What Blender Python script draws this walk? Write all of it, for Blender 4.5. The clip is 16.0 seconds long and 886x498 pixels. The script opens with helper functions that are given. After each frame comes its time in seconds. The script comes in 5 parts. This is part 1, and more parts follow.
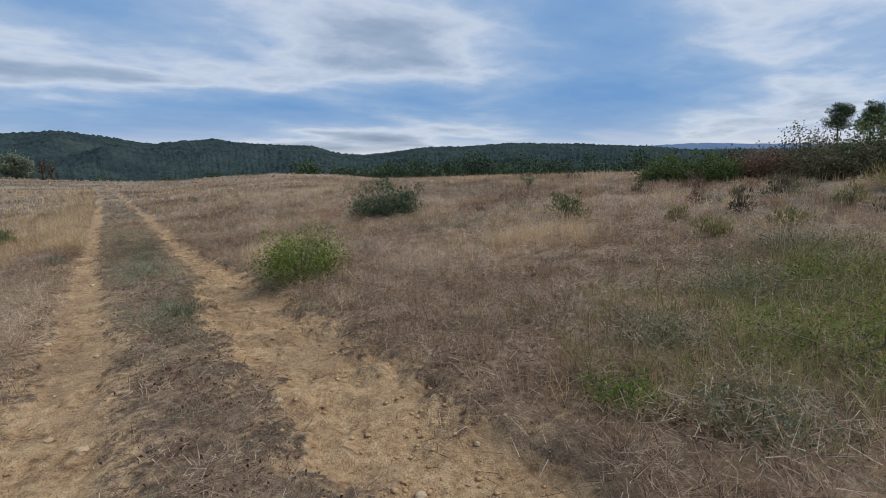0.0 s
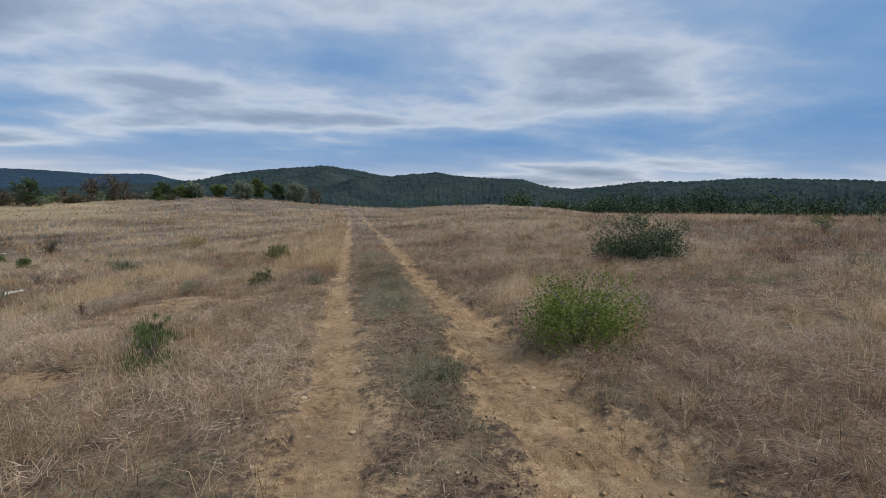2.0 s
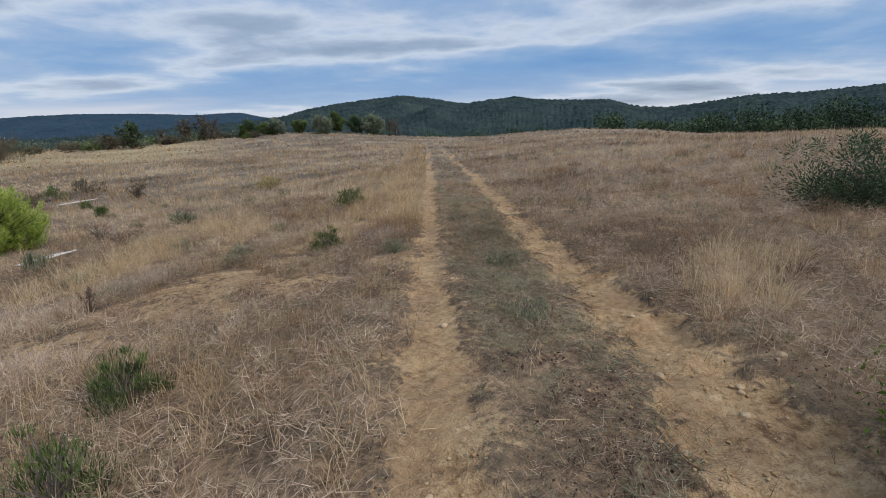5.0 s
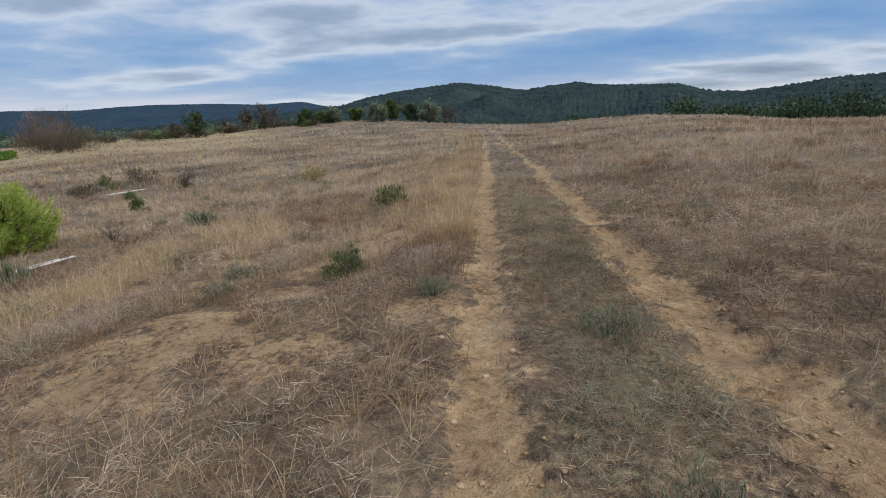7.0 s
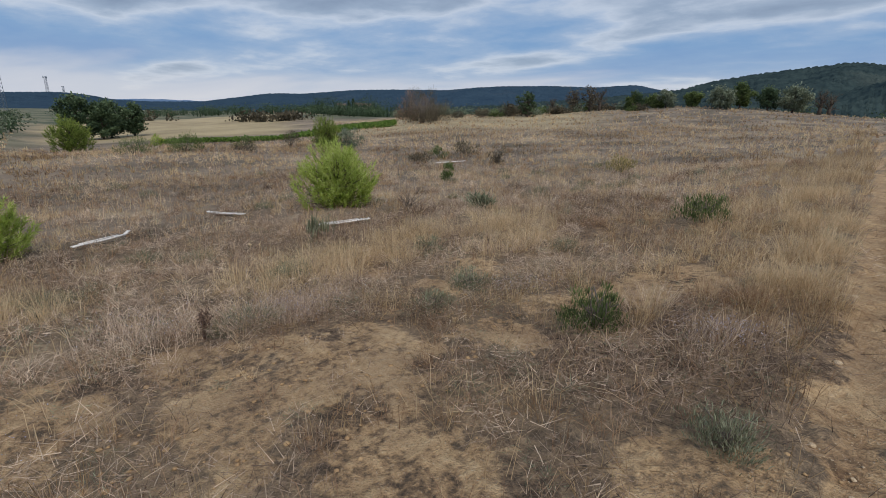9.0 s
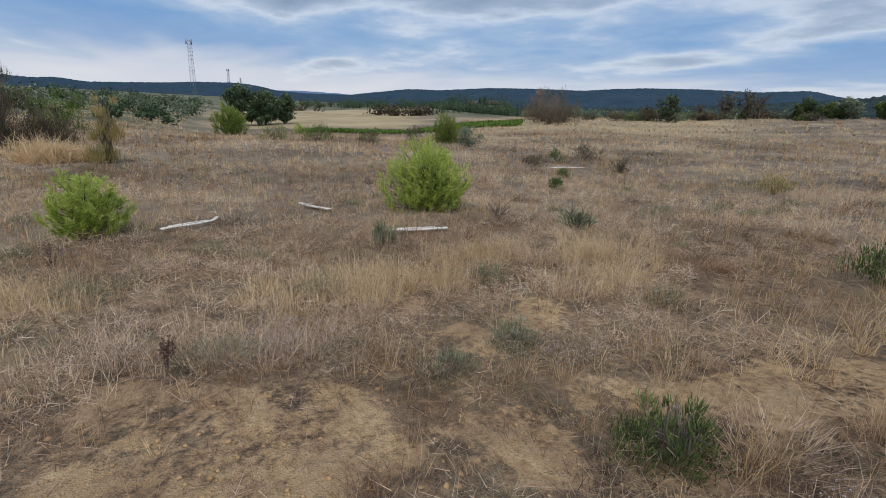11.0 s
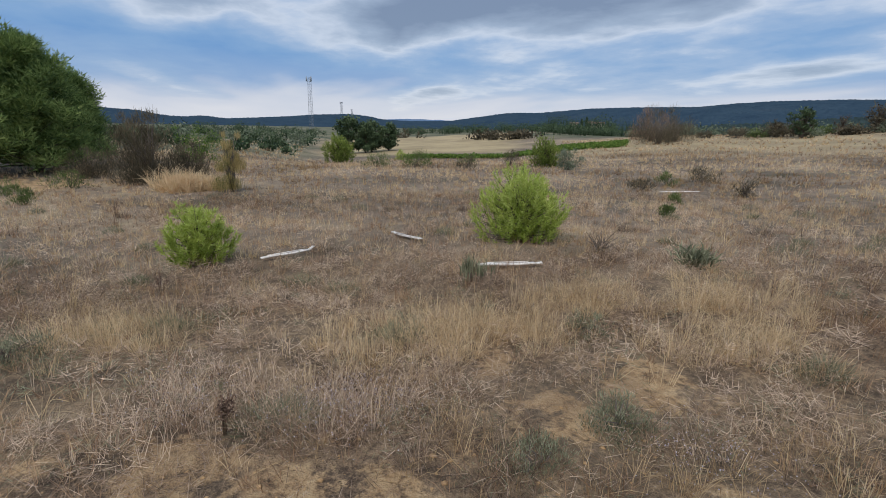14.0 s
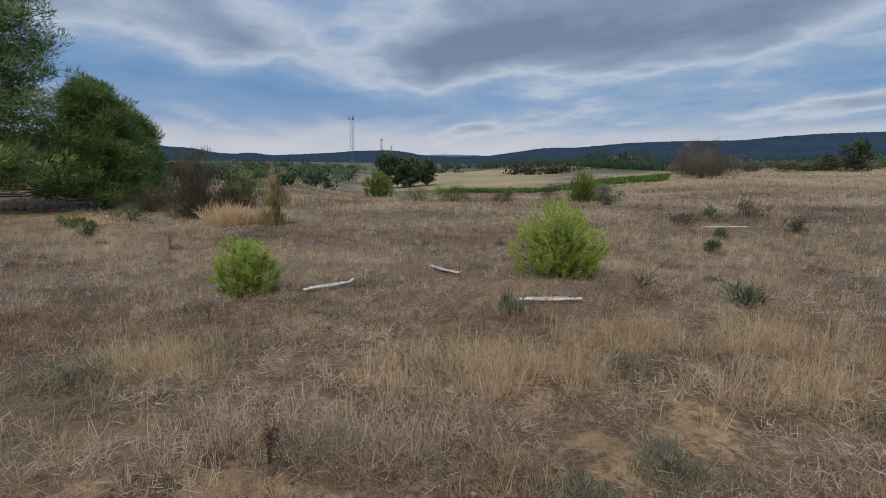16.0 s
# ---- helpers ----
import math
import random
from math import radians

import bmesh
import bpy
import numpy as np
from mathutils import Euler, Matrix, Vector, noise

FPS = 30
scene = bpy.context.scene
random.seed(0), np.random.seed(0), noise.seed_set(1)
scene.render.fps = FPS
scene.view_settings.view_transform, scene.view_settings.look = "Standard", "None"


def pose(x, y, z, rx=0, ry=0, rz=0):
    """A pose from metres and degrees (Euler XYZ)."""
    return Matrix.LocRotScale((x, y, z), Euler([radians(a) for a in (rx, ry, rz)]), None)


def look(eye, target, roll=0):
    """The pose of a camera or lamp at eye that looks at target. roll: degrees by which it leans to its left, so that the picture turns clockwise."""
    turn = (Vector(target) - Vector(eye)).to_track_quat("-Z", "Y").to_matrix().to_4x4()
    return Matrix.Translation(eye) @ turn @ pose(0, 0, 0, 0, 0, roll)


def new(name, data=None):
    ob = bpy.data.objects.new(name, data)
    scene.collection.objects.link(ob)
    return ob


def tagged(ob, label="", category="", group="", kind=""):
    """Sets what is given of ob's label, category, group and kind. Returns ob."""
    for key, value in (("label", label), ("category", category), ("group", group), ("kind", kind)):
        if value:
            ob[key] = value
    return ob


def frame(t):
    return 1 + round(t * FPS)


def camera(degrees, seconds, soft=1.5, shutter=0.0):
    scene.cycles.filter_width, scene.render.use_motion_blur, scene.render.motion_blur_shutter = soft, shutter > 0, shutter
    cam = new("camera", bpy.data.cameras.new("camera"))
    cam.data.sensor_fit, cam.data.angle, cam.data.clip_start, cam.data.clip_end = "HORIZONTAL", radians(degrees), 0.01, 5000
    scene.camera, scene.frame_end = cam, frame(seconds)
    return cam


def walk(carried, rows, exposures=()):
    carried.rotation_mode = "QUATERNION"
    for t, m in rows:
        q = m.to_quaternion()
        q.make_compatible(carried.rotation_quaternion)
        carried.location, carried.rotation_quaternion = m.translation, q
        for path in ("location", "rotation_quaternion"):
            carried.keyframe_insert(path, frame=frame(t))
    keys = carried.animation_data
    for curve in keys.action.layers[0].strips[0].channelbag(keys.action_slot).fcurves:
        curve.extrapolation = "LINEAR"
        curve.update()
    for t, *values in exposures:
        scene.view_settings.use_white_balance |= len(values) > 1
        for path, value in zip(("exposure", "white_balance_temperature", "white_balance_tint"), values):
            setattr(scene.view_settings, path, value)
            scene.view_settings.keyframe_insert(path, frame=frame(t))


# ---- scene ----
cam = camera(86.4, 16.0, soft=0.9)

# seconds, eye, target, lean
PATH = [
    (0, (1.222, 0.872, 1.627), (2.35, 2.495, 1.321), -1.0),
    (0.5, (1.144, 1.519, 1.592), (2.009, 3.287, 1.236), -0.9),
    (1, (1.096, 2.0, 1.576), (1.917, 3.787, 1.214), -0.3),
    (1.5, (1.076, 2.536, 1.585), (1.726, 4.404, 1.289), -0.0),
    (2, (0.955, 3.025, 1.594), (1.32, 4.984, 1.425), 1.1),
    (2.5, (0.899, 3.572, 1.59), (1.013, 5.554, 1.345), 1.2),
    (3, (0.756, 4.086, 1.578), (0.837, 6.051, 1.211), -0.4),
    (3.5, (0.752, 4.641, 1.575), (0.837, 6.594, 1.153), -1.0),
    (3.7, (0.759, 4.868, 1.597), (0.835, 6.819, 1.164), -1.1),
    (6, (0.668, 7.607, 1.653), (0.646, 9.546, 1.162), -1.5),
    (6.5, (0.613, 8.274, 1.614), (0.533, 10.206, 1.102), -1.8),
    (7, (0.679, 8.969, 1.605), (0.484, 10.895, 1.101), -1.5),
    (7.5, (0.605, 9.485, 1.602), (0.16, 11.372, 1.111), -0.8),
    (8, (0.56, 10.011, 1.605), (-0.259, 11.768, 1.112), 0.9),
    (8.5, (0.466, 10.47, 1.595), (-0.711, 11.995, 1.06), 1.5),
    (9, (0.394, 11.027, 1.575), (-0.893, 12.451, 1.012), 1.2),
    (9.2, (0.396, 11.223, 1.576), (-0.92, 12.614, 0.998), 1.7),
    (11.3, (-0.273, 12.577, 1.611), (-1.903, 13.587, 1.044), 3.2),
    (11.5, (-0.412, 12.596, 1.609), (-2.059, 13.59, 1.062), 3.2),
    (12, (-0.522, 12.673, 1.626), (-2.208, 13.625, 1.123), 3.4),
    (12.5, (-0.537, 12.845, 1.694), (-2.257, 13.743, 1.211), 2.9),
    (13, (-0.606, 12.933, 1.671), (-2.358, 13.767, 1.186), 2.2),
    (13.5, (-0.597, 12.918, 1.678), (-2.38, 13.675, 1.18), 1.6),
    (14, (-0.582, 12.902, 1.685), (-2.388, 13.595, 1.174), 1.2),
    (14.5, (-0.563, 12.879, 1.693), (-2.388, 13.527, 1.194), 0.8),
    (15, (-0.549, 12.862, 1.696), (-2.394, 13.503, 1.266), 0.4),
    (15.5, (-0.555, 12.865, 1.696), (-2.412, 13.535, 1.376), -0.4),
    (16, (-0.533, 12.837, 1.708), (-2.418, 13.393, 1.333), 0.8),
]
walk(cam, [(t, look(eye, target, lean)) for t, eye, target, lean in PATH],
     [(0, 0.2), (1.0, 0.2), (2.0, 0.08), (2.5, -0.10), (3.2, 0.14), (3.7, 0.2), (7.0, 0.18), (9.0, 0.06), (11.3, 0.2), (12.1, 0.18), (12.5, 0.06), (13.0, 0.08), (14.0, 0.2), (14.5, 0.2), (15.5, 0.16), (16.0, -0.08)])

# ---- sky and light ----
SKY_GAIN = 0.1
world = bpy.data.worlds.new("overcast_sky")
scene.world = world
world.use_nodes = True
wn, wl = world.node_tree.nodes, world.node_tree.links
wn.clear()


def node(tree, kind, **values):
    n = tree.nodes.new(kind)
    for key, value in values.items():
        n.inputs[key.replace("_", " ")].default_value = value
    return n


def own(tree, name):
    """A number that the mesh carries."""
    n = tree.nodes.new("ShaderNodeAttribute")
    n.attribute_name = name
    return n.outputs["Fac"]


def maths(tree, op, a, b=0.0, clamp=False):
    n = tree.nodes.new("ShaderNodeMath")
    n.operation, n.use_clamp = op, clamp
    for k, v in ((0, a), (1, b)):
        if isinstance(v, (int, float)):
            n.inputs[k].default_value = v
        else:
            tree.links.new(v, n.inputs[k])
    return n.outputs[0]


def mixed(tree, fac, a, b, blend="MIX"):
    n = tree.nodes.new("ShaderNodeMix")
    n.data_type, n.blend_type = "RGBA", blend
    for socket, v in ((n.inputs[0], fac), (n.inputs[6], a), (n.inputs[7], b)):
        if isinstance(v, (int, float)):
            socket.default_value = v
        elif isinstance(v, tuple):
            socket.default_value = (*v[:3], 1)
        else:
            tree.links.new(v, socket)
    return n.outputs[2]


def ramp(tree, fac, stops):
    n = tree.nodes.new("ShaderNodeValToRGB")
    e = n.color_ramp.elements
    while len(e) < len(stops):
        e.new(0.5)
    for el, (at, c) in zip(e, stops):
        el.position = at
        el.color = (c, c, c, 1) if isinstance(c, (int, float)) else (*c, 1)
    tree.links.new(fac, n.inputs[0])
    return n.outputs[0]


def noised(tree, vector, scale, detail=4.0, rough=0.55, bend=0.0):
    n = node(tree, "ShaderNodeTexNoise", Scale=scale, Detail=detail, Roughness=rough, Distortion=bend)
    if vector is not None:
        tree.links.new(vector, n.inputs["Vector"])
    return n.outputs["Fac"]


wt = world.node_tree
SUN_ELEVATION, SUN_BEARING = 50.0, -125.0
air = wn.new("ShaderNodeTexSky")
air.sky_type, air.sun_disc = "NISHITA", False
air.sun_elevation, air.sun_rotation = radians(SUN_ELEVATION), radians(-SUN_BEARING)
way = wn.new("ShaderNodeTexCoord")
axes = wn.new("ShaderNodeSeparateXYZ")
wl.new(way.outputs["Generated"], axes.inputs[0])
up = maths(wt, "MAXIMUM", axes.outputs[2], 0.0)
flat = maths(wt, "ADD", up, 0.11)
plane = wn.new("ShaderNodeCombineXYZ")
wl.new(maths(wt, "DIVIDE", axes.outputs[0], flat), plane.inputs[0])
wl.new(maths(wt, "DIVIDE", axes.outputs[1], flat), plane.inputs[1])
turned = wn.new("ShaderNodeMapping")
turned.inputs["Rotation"].default_value = (0, 0, radians(-158))
turned.inputs["Scale"].default_value = (0.42, 0.80, 1)
wl.new(plane.outputs[0], turned.inputs[0])
streaks = noised(wt, turned.outputs[0], 1.0, 6.0, 0.46, 0.2)
banks = noised(wt, turned.outputs[0], 0.48, 4.0, 0.45, 0.15)
puffs = noised(wt, plane.outputs[0], 2.3, 6.0, 0.6, 0.2)
cover = maths(wt, "ADD", maths(wt, "MULTIPLY", streaks, 0.52), maths(wt, "MULTIPLY", banks, 0.50))
cover = maths(wt, "ADD", cover, maths(wt, "MULTIPLY", maths(wt, "SUBTRACT", puffs, 0.55), 0.15))
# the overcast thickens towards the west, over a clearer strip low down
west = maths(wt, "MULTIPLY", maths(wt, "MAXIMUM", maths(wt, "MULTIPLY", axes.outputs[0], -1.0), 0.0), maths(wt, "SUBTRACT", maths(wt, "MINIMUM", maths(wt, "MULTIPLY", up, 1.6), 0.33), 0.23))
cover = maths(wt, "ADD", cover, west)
cloud = ramp(wt, cover, ((0.36, (1.25, 2.7, 5.3)), (0.44, (1.9, 3.3, 5.6)), (0.49, (2.9, 4.05, 5.95)), (0.535, (5.0, 5.7, 6.9)), (0.585, (3.0, 3.8, 5.1)), (0.66, (1.75, 2.35, 3.5))))
veil = mixed(wt, 0.90, air.outputs[0], cloud)
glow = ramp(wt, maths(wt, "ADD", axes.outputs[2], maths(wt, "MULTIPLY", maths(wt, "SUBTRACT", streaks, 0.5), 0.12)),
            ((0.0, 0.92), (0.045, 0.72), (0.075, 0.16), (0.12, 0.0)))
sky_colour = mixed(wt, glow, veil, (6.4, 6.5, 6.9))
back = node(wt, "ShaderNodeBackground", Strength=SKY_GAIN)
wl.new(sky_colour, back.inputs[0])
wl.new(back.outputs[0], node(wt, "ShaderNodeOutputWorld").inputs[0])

sun = new("sun", bpy.data.lights.new("sun", "SUN"))
sun.data.energy, sun.data.angle, sun.data.color = 2.0, radians(35), (1.0, 0.95, 0.88)
sb, se = radians(SUN_BEARING), radians(SUN_ELEVATION)
sun.matrix_world = look((-math.sin(sb) * math.cos(se) * 50, math.cos(sb) * math.cos(se) * 50, math.sin(se) * 50), (0, 0, 0))


# ---- materials ----
def material(name, rough=0.9):
    m = bpy.data.materials.new(name)
    m.use_nodes = True
    t = m.node_tree
    b = t.nodes["Principled BSDF"]
    b.inputs["Roughness"].default_value = rough
    b.inputs["Specular IOR Level"].default_value = 0.25
    return m, t, b


def bumped(t, b, height, strength, distance):
    n = node(t, "ShaderNodeBump", Strength=strength, Distance=distance)
    t.links.new(height, n.inputs["Height"])
    t.links.new(n.outputs[0], b.inputs["Normal"])


def place_of(t):
    return t.nodes.new("ShaderNodeNewGeometry").outputs["Position"]


def blade_material(name, low, mid, high, clear=0.25, rough=0.8):
    """Thin leaves and stems: a tone for each plant, some shade painted in, another for each blade, some light through
    them.
    """
    m, t, b = material(name, rough)
    tone = own(t, "tone")
    lone = t.nodes.new("ShaderNodeNewGeometry").outputs["Random Per Island"]
    v = maths(t, "ADD", maths(t, "MULTIPLY", tone, 0.6), maths(t, "MULTIPLY", lone, 0.4))
    c = ramp(t, v, ((0.22, low), (0.5, mid), (0.80, high)))
    t.links.new(c, b.inputs["Base Color"])
    through_light = t.nodes.new("ShaderNodeBsdfTranslucent")
    t.links.new(c, through_light.inputs[0])
    mix = t.nodes.new("ShaderNodeMixShader")
    mix.inputs[0].default_value = clear
    t.links.new(b.outputs[0], mix.inputs[1])
    t.links.new(through_light.outputs[0], mix.inputs[2])
    t.links.new(mix.outputs[0], t.nodes["Material Output"].inputs[0])
    return m


def solid_material(name, a, c, scale, rough=0.85, bump=0.4, depth=0.01, fine=8.0):
    m, t, b = material(name, rough)
    p = place_of(t)
    big, small = noised(t, p, scale, 5), noised(t, p, scale * fine, 4)
    v = maths(t, "ADD", maths(t, "MULTIPLY", big, 0.6), maths(t, "MULTIPLY", small, 0.4))
    t.links.new(ramp(t, v, ((0.36, a), (0.64, c))), b.inputs["Base Color"])
    bumped(t, b, small, bump, depth)
    return m


def ground_material():
    m, t, b = material("dry_earth", 0.95)
    p = place_of(t)
    big, mid, fine, grit = noised(t, p, 0.35, 4), noised(t, p, 2.2, 6, 0.62), noised(t, p, 14, 6, 0.65), noised(t, p, 75, 3)
    litter = ramp(t, maths(t, "ADD", maths(t, "MULTIPLY", mid, 0.35), maths(t, "ADD", maths(t, "MULTIPLY", fine, 0.4), maths(t, "MULTIPLY", grit, 0.25))),
                  ((0.38, (0.040, 0.027, 0.019)), (0.46, (0.145, 0.098, 0.064)), (0.53, (0.30, 0.205, 0.125)), (0.62, (0.50, 0.355, 0.215))))
    litter = mixed(t, ramp(t, big, ((0.40, 0.0), (0.62, 0.4))), litter, (0.29, 0.22, 0.14))
    clay = ramp(t, maths(t, "ADD", maths(t, "MULTIPLY", mid, 0.45), maths(t, "MULTIPLY", fine, 0.55)),
                ((0.37, (0.17, 0.098, 0.052)), (0.45, (0.40, 0.25, 0.13)), (0.55, (0.57, 0.385, 0.208)), (0.67, (0.70, 0.51, 0.305))))
    clay = mixed(t, ramp(t, noised(t, p, 0.9, 5, 0.6), ((0.46, 0.0), (0.62, 0.55))), clay, (0.33, 0.215, 0.125))
    clay = mixed(t, ramp(t, grit, ((0.36, 0.6), (0.46, 0.0))), clay, (0.27, 0.175, 0.09))
    clay = mixed(t, ramp(t, grit, ((0.62, 0.0), (0.70, 0.55))), clay, (0.66, 0.57, 0.42))
    sward = ramp(t, maths(t, "ADD", maths(t, "MULTIPLY", noised(t, p, 0.16, 6, 0.6), 0.65), maths(t, "MULTIPLY", noised(t, p, 1.7, 5, 0.65), 0.35)),
                 ((0.36, (0.095, 0.08, 0.055)), (0.45, (0.18, 0.14, 0.10)), (0.53, (0.27, 0.205, 0.145)), (0.64, (0.42, 0.325, 0.205))))
    litter = mixed(t, own(t, "sward"), litter, sward)
    soil = own(t, "soil")
    rough_edge = maths(t, "ADD", maths(t, "MULTIPLY", maths(t, "SUBTRACT", fine, 0.5), 1.3), maths(t, "MULTIPLY", maths(t, "SUBTRACT", mid, 0.5), 1.0))
    edge = maths(t, "ADD", soil, rough_edge)
    c = mixed(t, ramp(t, edge, ((0.36, 0.0), (0.66, 1.0))), litter, clay)
    stubble = ramp(t, noised(t, p, 0.09, 6, 0.6), ((0.35, (0.31, 0.238, 0.135)), (0.6, (0.47, 0.365, 0.208))))
    c = mixed(t, own(t, "stubble"), c, stubble)
    wild = ramp(t, noised(t, p, 0.05, 7, 0.65), ((0.36, (0.06, 0.075, 0.045)), (0.52, (0.145, 0.145, 0.085)), (0.68, (0.32, 0.26, 0.165))))
    c = mixed(t, own(t, "wild"), c, wild)
    t.links.new(c, b.inputs["Base Color"])
    bumped(t, b, maths(t, "ADD", maths(t, "ADD", maths(t, "MULTIPLY", fine, 0.9), maths(t, "MULTIPLY", mid, 0.7)), maths(t, "MULTIPLY", grit, 0.35)), 1.0, 0.06)
    return m


def hill_material(name, dark, light, pale):
    m, t, b = material(name, 1.0)
    p = place_of(t)
    crowns = node(t, "ShaderNodeTexVoronoi", Scale=0.09)
    t.links.new(p, crowns.inputs["Vector"])
    woods, clearings = noised(t, p, 0.02, 8, 0.7), noised(t, p, 0.004, 5, 0.6)
    v = maths(t, "ADD", maths(t, "MULTIPLY", crowns.outputs["Distance"], 0.07), maths(t, "MULTIPLY", woods, 1.0))
    c = ramp(t, v, ((0.46, light), (0.74, dark)))
    c = mixed(t, ramp(t, clearings, ((0.60, 0.0), (0.70, 0.6))), c, pale)
    t.links.new(c, b.inputs["Base Color"])
    b.inputs["Specular IOR Level"].default_value = 0.0
    bumped(t, b, crowns.outputs["Distance"], 0.8, -6.0)
    return m


EARTH = ground_material()
# haze is put into the base colours, bluer and paler with distance
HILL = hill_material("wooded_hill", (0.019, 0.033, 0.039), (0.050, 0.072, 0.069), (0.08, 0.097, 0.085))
HAZED_RANGE = hill_material("hazed_wooded_range", (0.030, 0.055, 0.085), (0.045, 0.075, 0.105), (0.07, 0.09, 0.11))
HAZED_MOUNTAINS = hill_material("hazed_mountains", (0.13, 0.20, 0.31), (0.15, 0.22, 0.33), (0.16, 0.23, 0.33))
SCRUB = blade_material("dead_scrub_stems", (0.092, 0.060, 0.043), (0.395, 0.279, 0.198), (0.82, 0.645, 0.48))
STRAW = blade_material("straw_blades", (0.27, 0.168, 0.085), (0.55, 0.385, 0.21), (0.80, 0.62, 0.39), 0.35)
RUSSET = blade_material("russet_blades", (0.16, 0.088, 0.05), (0.38, 0.228, 0.132), (0.60, 0.41, 0.25), 0.3)
HERB = blade_material("grey_green_leaves", (0.105, 0.112, 0.064), (0.235, 0.242, 0.148), (0.41, 0.41, 0.27))
FRESH = blade_material("fresh_green_leaves", (0.075, 0.12, 0.02), (0.17, 0.235, 0.045), (0.36, 0.41, 0.10), 0.35)
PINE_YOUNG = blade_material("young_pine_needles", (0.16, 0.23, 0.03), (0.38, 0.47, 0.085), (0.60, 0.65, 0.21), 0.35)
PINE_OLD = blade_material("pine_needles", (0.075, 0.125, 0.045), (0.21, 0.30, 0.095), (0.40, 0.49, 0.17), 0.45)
PINE_FAR = blade_material("distant_pine_crowns", (0.028, 0.05, 0.028), (0.065, 0.10, 0.05), (0.13, 0.175, 0.08), 0.15)
LILAC = blade_material("dry_lilac_heads", (0.30, 0.26, 0.30), (0.46, 0.41, 0.46), (0.62, 0.58, 0.62), 0.2)
WEED = blade_material("dead_weed_stems", (0.08, 0.05, 0.036), (0.17, 0.105, 0.075), (0.29, 0.20, 0.14), 0.1)
OAK = blade_material("holm_oak_leaves", (0.03, 0.052, 0.024), (0.07, 0.11, 0.05), (0.15, 0.20, 0.10), 0.15, 0.6)
ROSEMARY = blade_material("dark_shrub_leaves", (0.05, 0.07, 0.025), (0.11, 0.15, 0.045), (0.21, 0.26, 0.09), 0.2)
BROOM = blade_material("dry_broom_stems", (0.05, 0.043, 0.028), (0.11, 0.092, 0.058), (0.22, 0.175, 0.11), 0.15)
BROOM_YELLOW = blade_material("yellowing_broom_stems", (0.15, 0.15, 0.05), (0.38, 0.30, 0.125), (0.62, 0.46, 0.22), 0.25)
RUST = blade_material("rust_red_dead_leaves", (0.11, 0.06, 0.04), (0.25, 0.145, 0.095), (0.42, 0.27, 0.18), 0.2)
OLIVE = blade_material("olive_brown_leaves", (0.05, 0.05, 0.026), (0.12, 0.112, 0.06), (0.24, 0.20, 0.115), 0.2)
GREEN_GRASS = blade_material("half_green_grass", (0.10, 0.105, 0.035), (0.25, 0.235, 0.085), (0.46, 0.41, 0.18), 0.3)
DEAD_LEAF = blade_material("dark_dead_leaves", (0.06, 0.037, 0.026), (0.15, 0.09, 0.062), (0.30, 0.205, 0.145), 0.1)
WILLOW = blade_material("grey_green_tree_leaves", (0.10, 0.12, 0.08), (0.20, 0.235, 0.15), (0.33, 0.36, 0.25), 0.2)
VINE = blade_material("vine_leaves", (0.06, 0.11, 0.02), (0.12, 0.20, 0.035), (0.20, 0.29, 0.06), 0.3)
BARK = solid_material("rough_bark", (0.05, 0.038, 0.03), (0.15, 0.115, 0.09), 6)
TWIG = solid_material("dry_twigs", (0.10, 0.08, 0.068), (0.22, 0.18, 0.15), 20)
CLOD = solid_material("clay_clods", (0.33, 0.20, 0.10), (0.58, 0.385, 0.20), 14, 0.95)
STONE = solid_material("limestone", (0.40, 0.28, 0.165), (0.62, 0.475, 0.31), 12, bump=0.6)
PLANK = solid_material("bleached_wood", (0.60, 0.55, 0.50), (0.88, 0.83, 0.78), 9, 0.75, fine=12)
STEEL = solid_material("galvanised_steel", (0.22, 0.25, 0.29), (0.32, 0.35, 0.39), 0.4, 0.6, 0.0)
PLASTER = solid_material("cream_render", (0.42, 0.36, 0.28), (0.55, 0.48, 0.38), 0.6)
ROOF_TILE = solid_material("terracotta_roof", (0.17, 0.115, 0.085), (0.25, 0.18, 0.135), 1.5)
DARK_PANE = solid_material("dark_window", (0.02, 0.022, 0.025), (0.04, 0.042, 0.045), 1.0, 0.2)


# ---- lie of the land ----
HUB = (0.0, 9.0)
# bearing to the left of the track in degrees, and the slope to the near skyline there
CREST = ((-180, -1.0), (-100, -0.6), (-75, -0.1), (-60, 0.0), (-44, -0.1), (-36, -0.25), (-30, -0.15), (-25, 0.4), (-17.5, 0.65),
         (-12, 0.4), (-7, 0.0), (-3.8, -0.05), (2, 0.15), (9.4, 0.7), (15.6, 0.9), (22, 0.45), (27, 0.3), (32, -0.15),
         (36, -0.4), (42, -0.65), (47, -1.0), (52, -1.0), (58, -0.6), (63, -0.95), (68, -1.25), (74, -1.6), (80, -2.0), (105, -1.7), (130, -1.2), (180, -1.0))
RUT_L = ((-8, 0.8), (4, 0.78), (7, 0.75), (10.5, 0.69), (14, 0.65), (30, 0.55), (60, 0.2), (120, -2.2))
RUT_R = ((-8, 2.6), (4.5, 2.6), (6.5, 2.52), (10, 2.6), (14, 2.58), (30, 2.45), (60, 1.9), (120, -0.5))


def ease(a, b, v):
    k = np.clip((v - a) / (b - a), 0, 1)
    return k * k * (3 - 2 * k)


def table(rows, v):
    return np.interp(v, [r[0] for r in rows], [r[1] for r in rows])


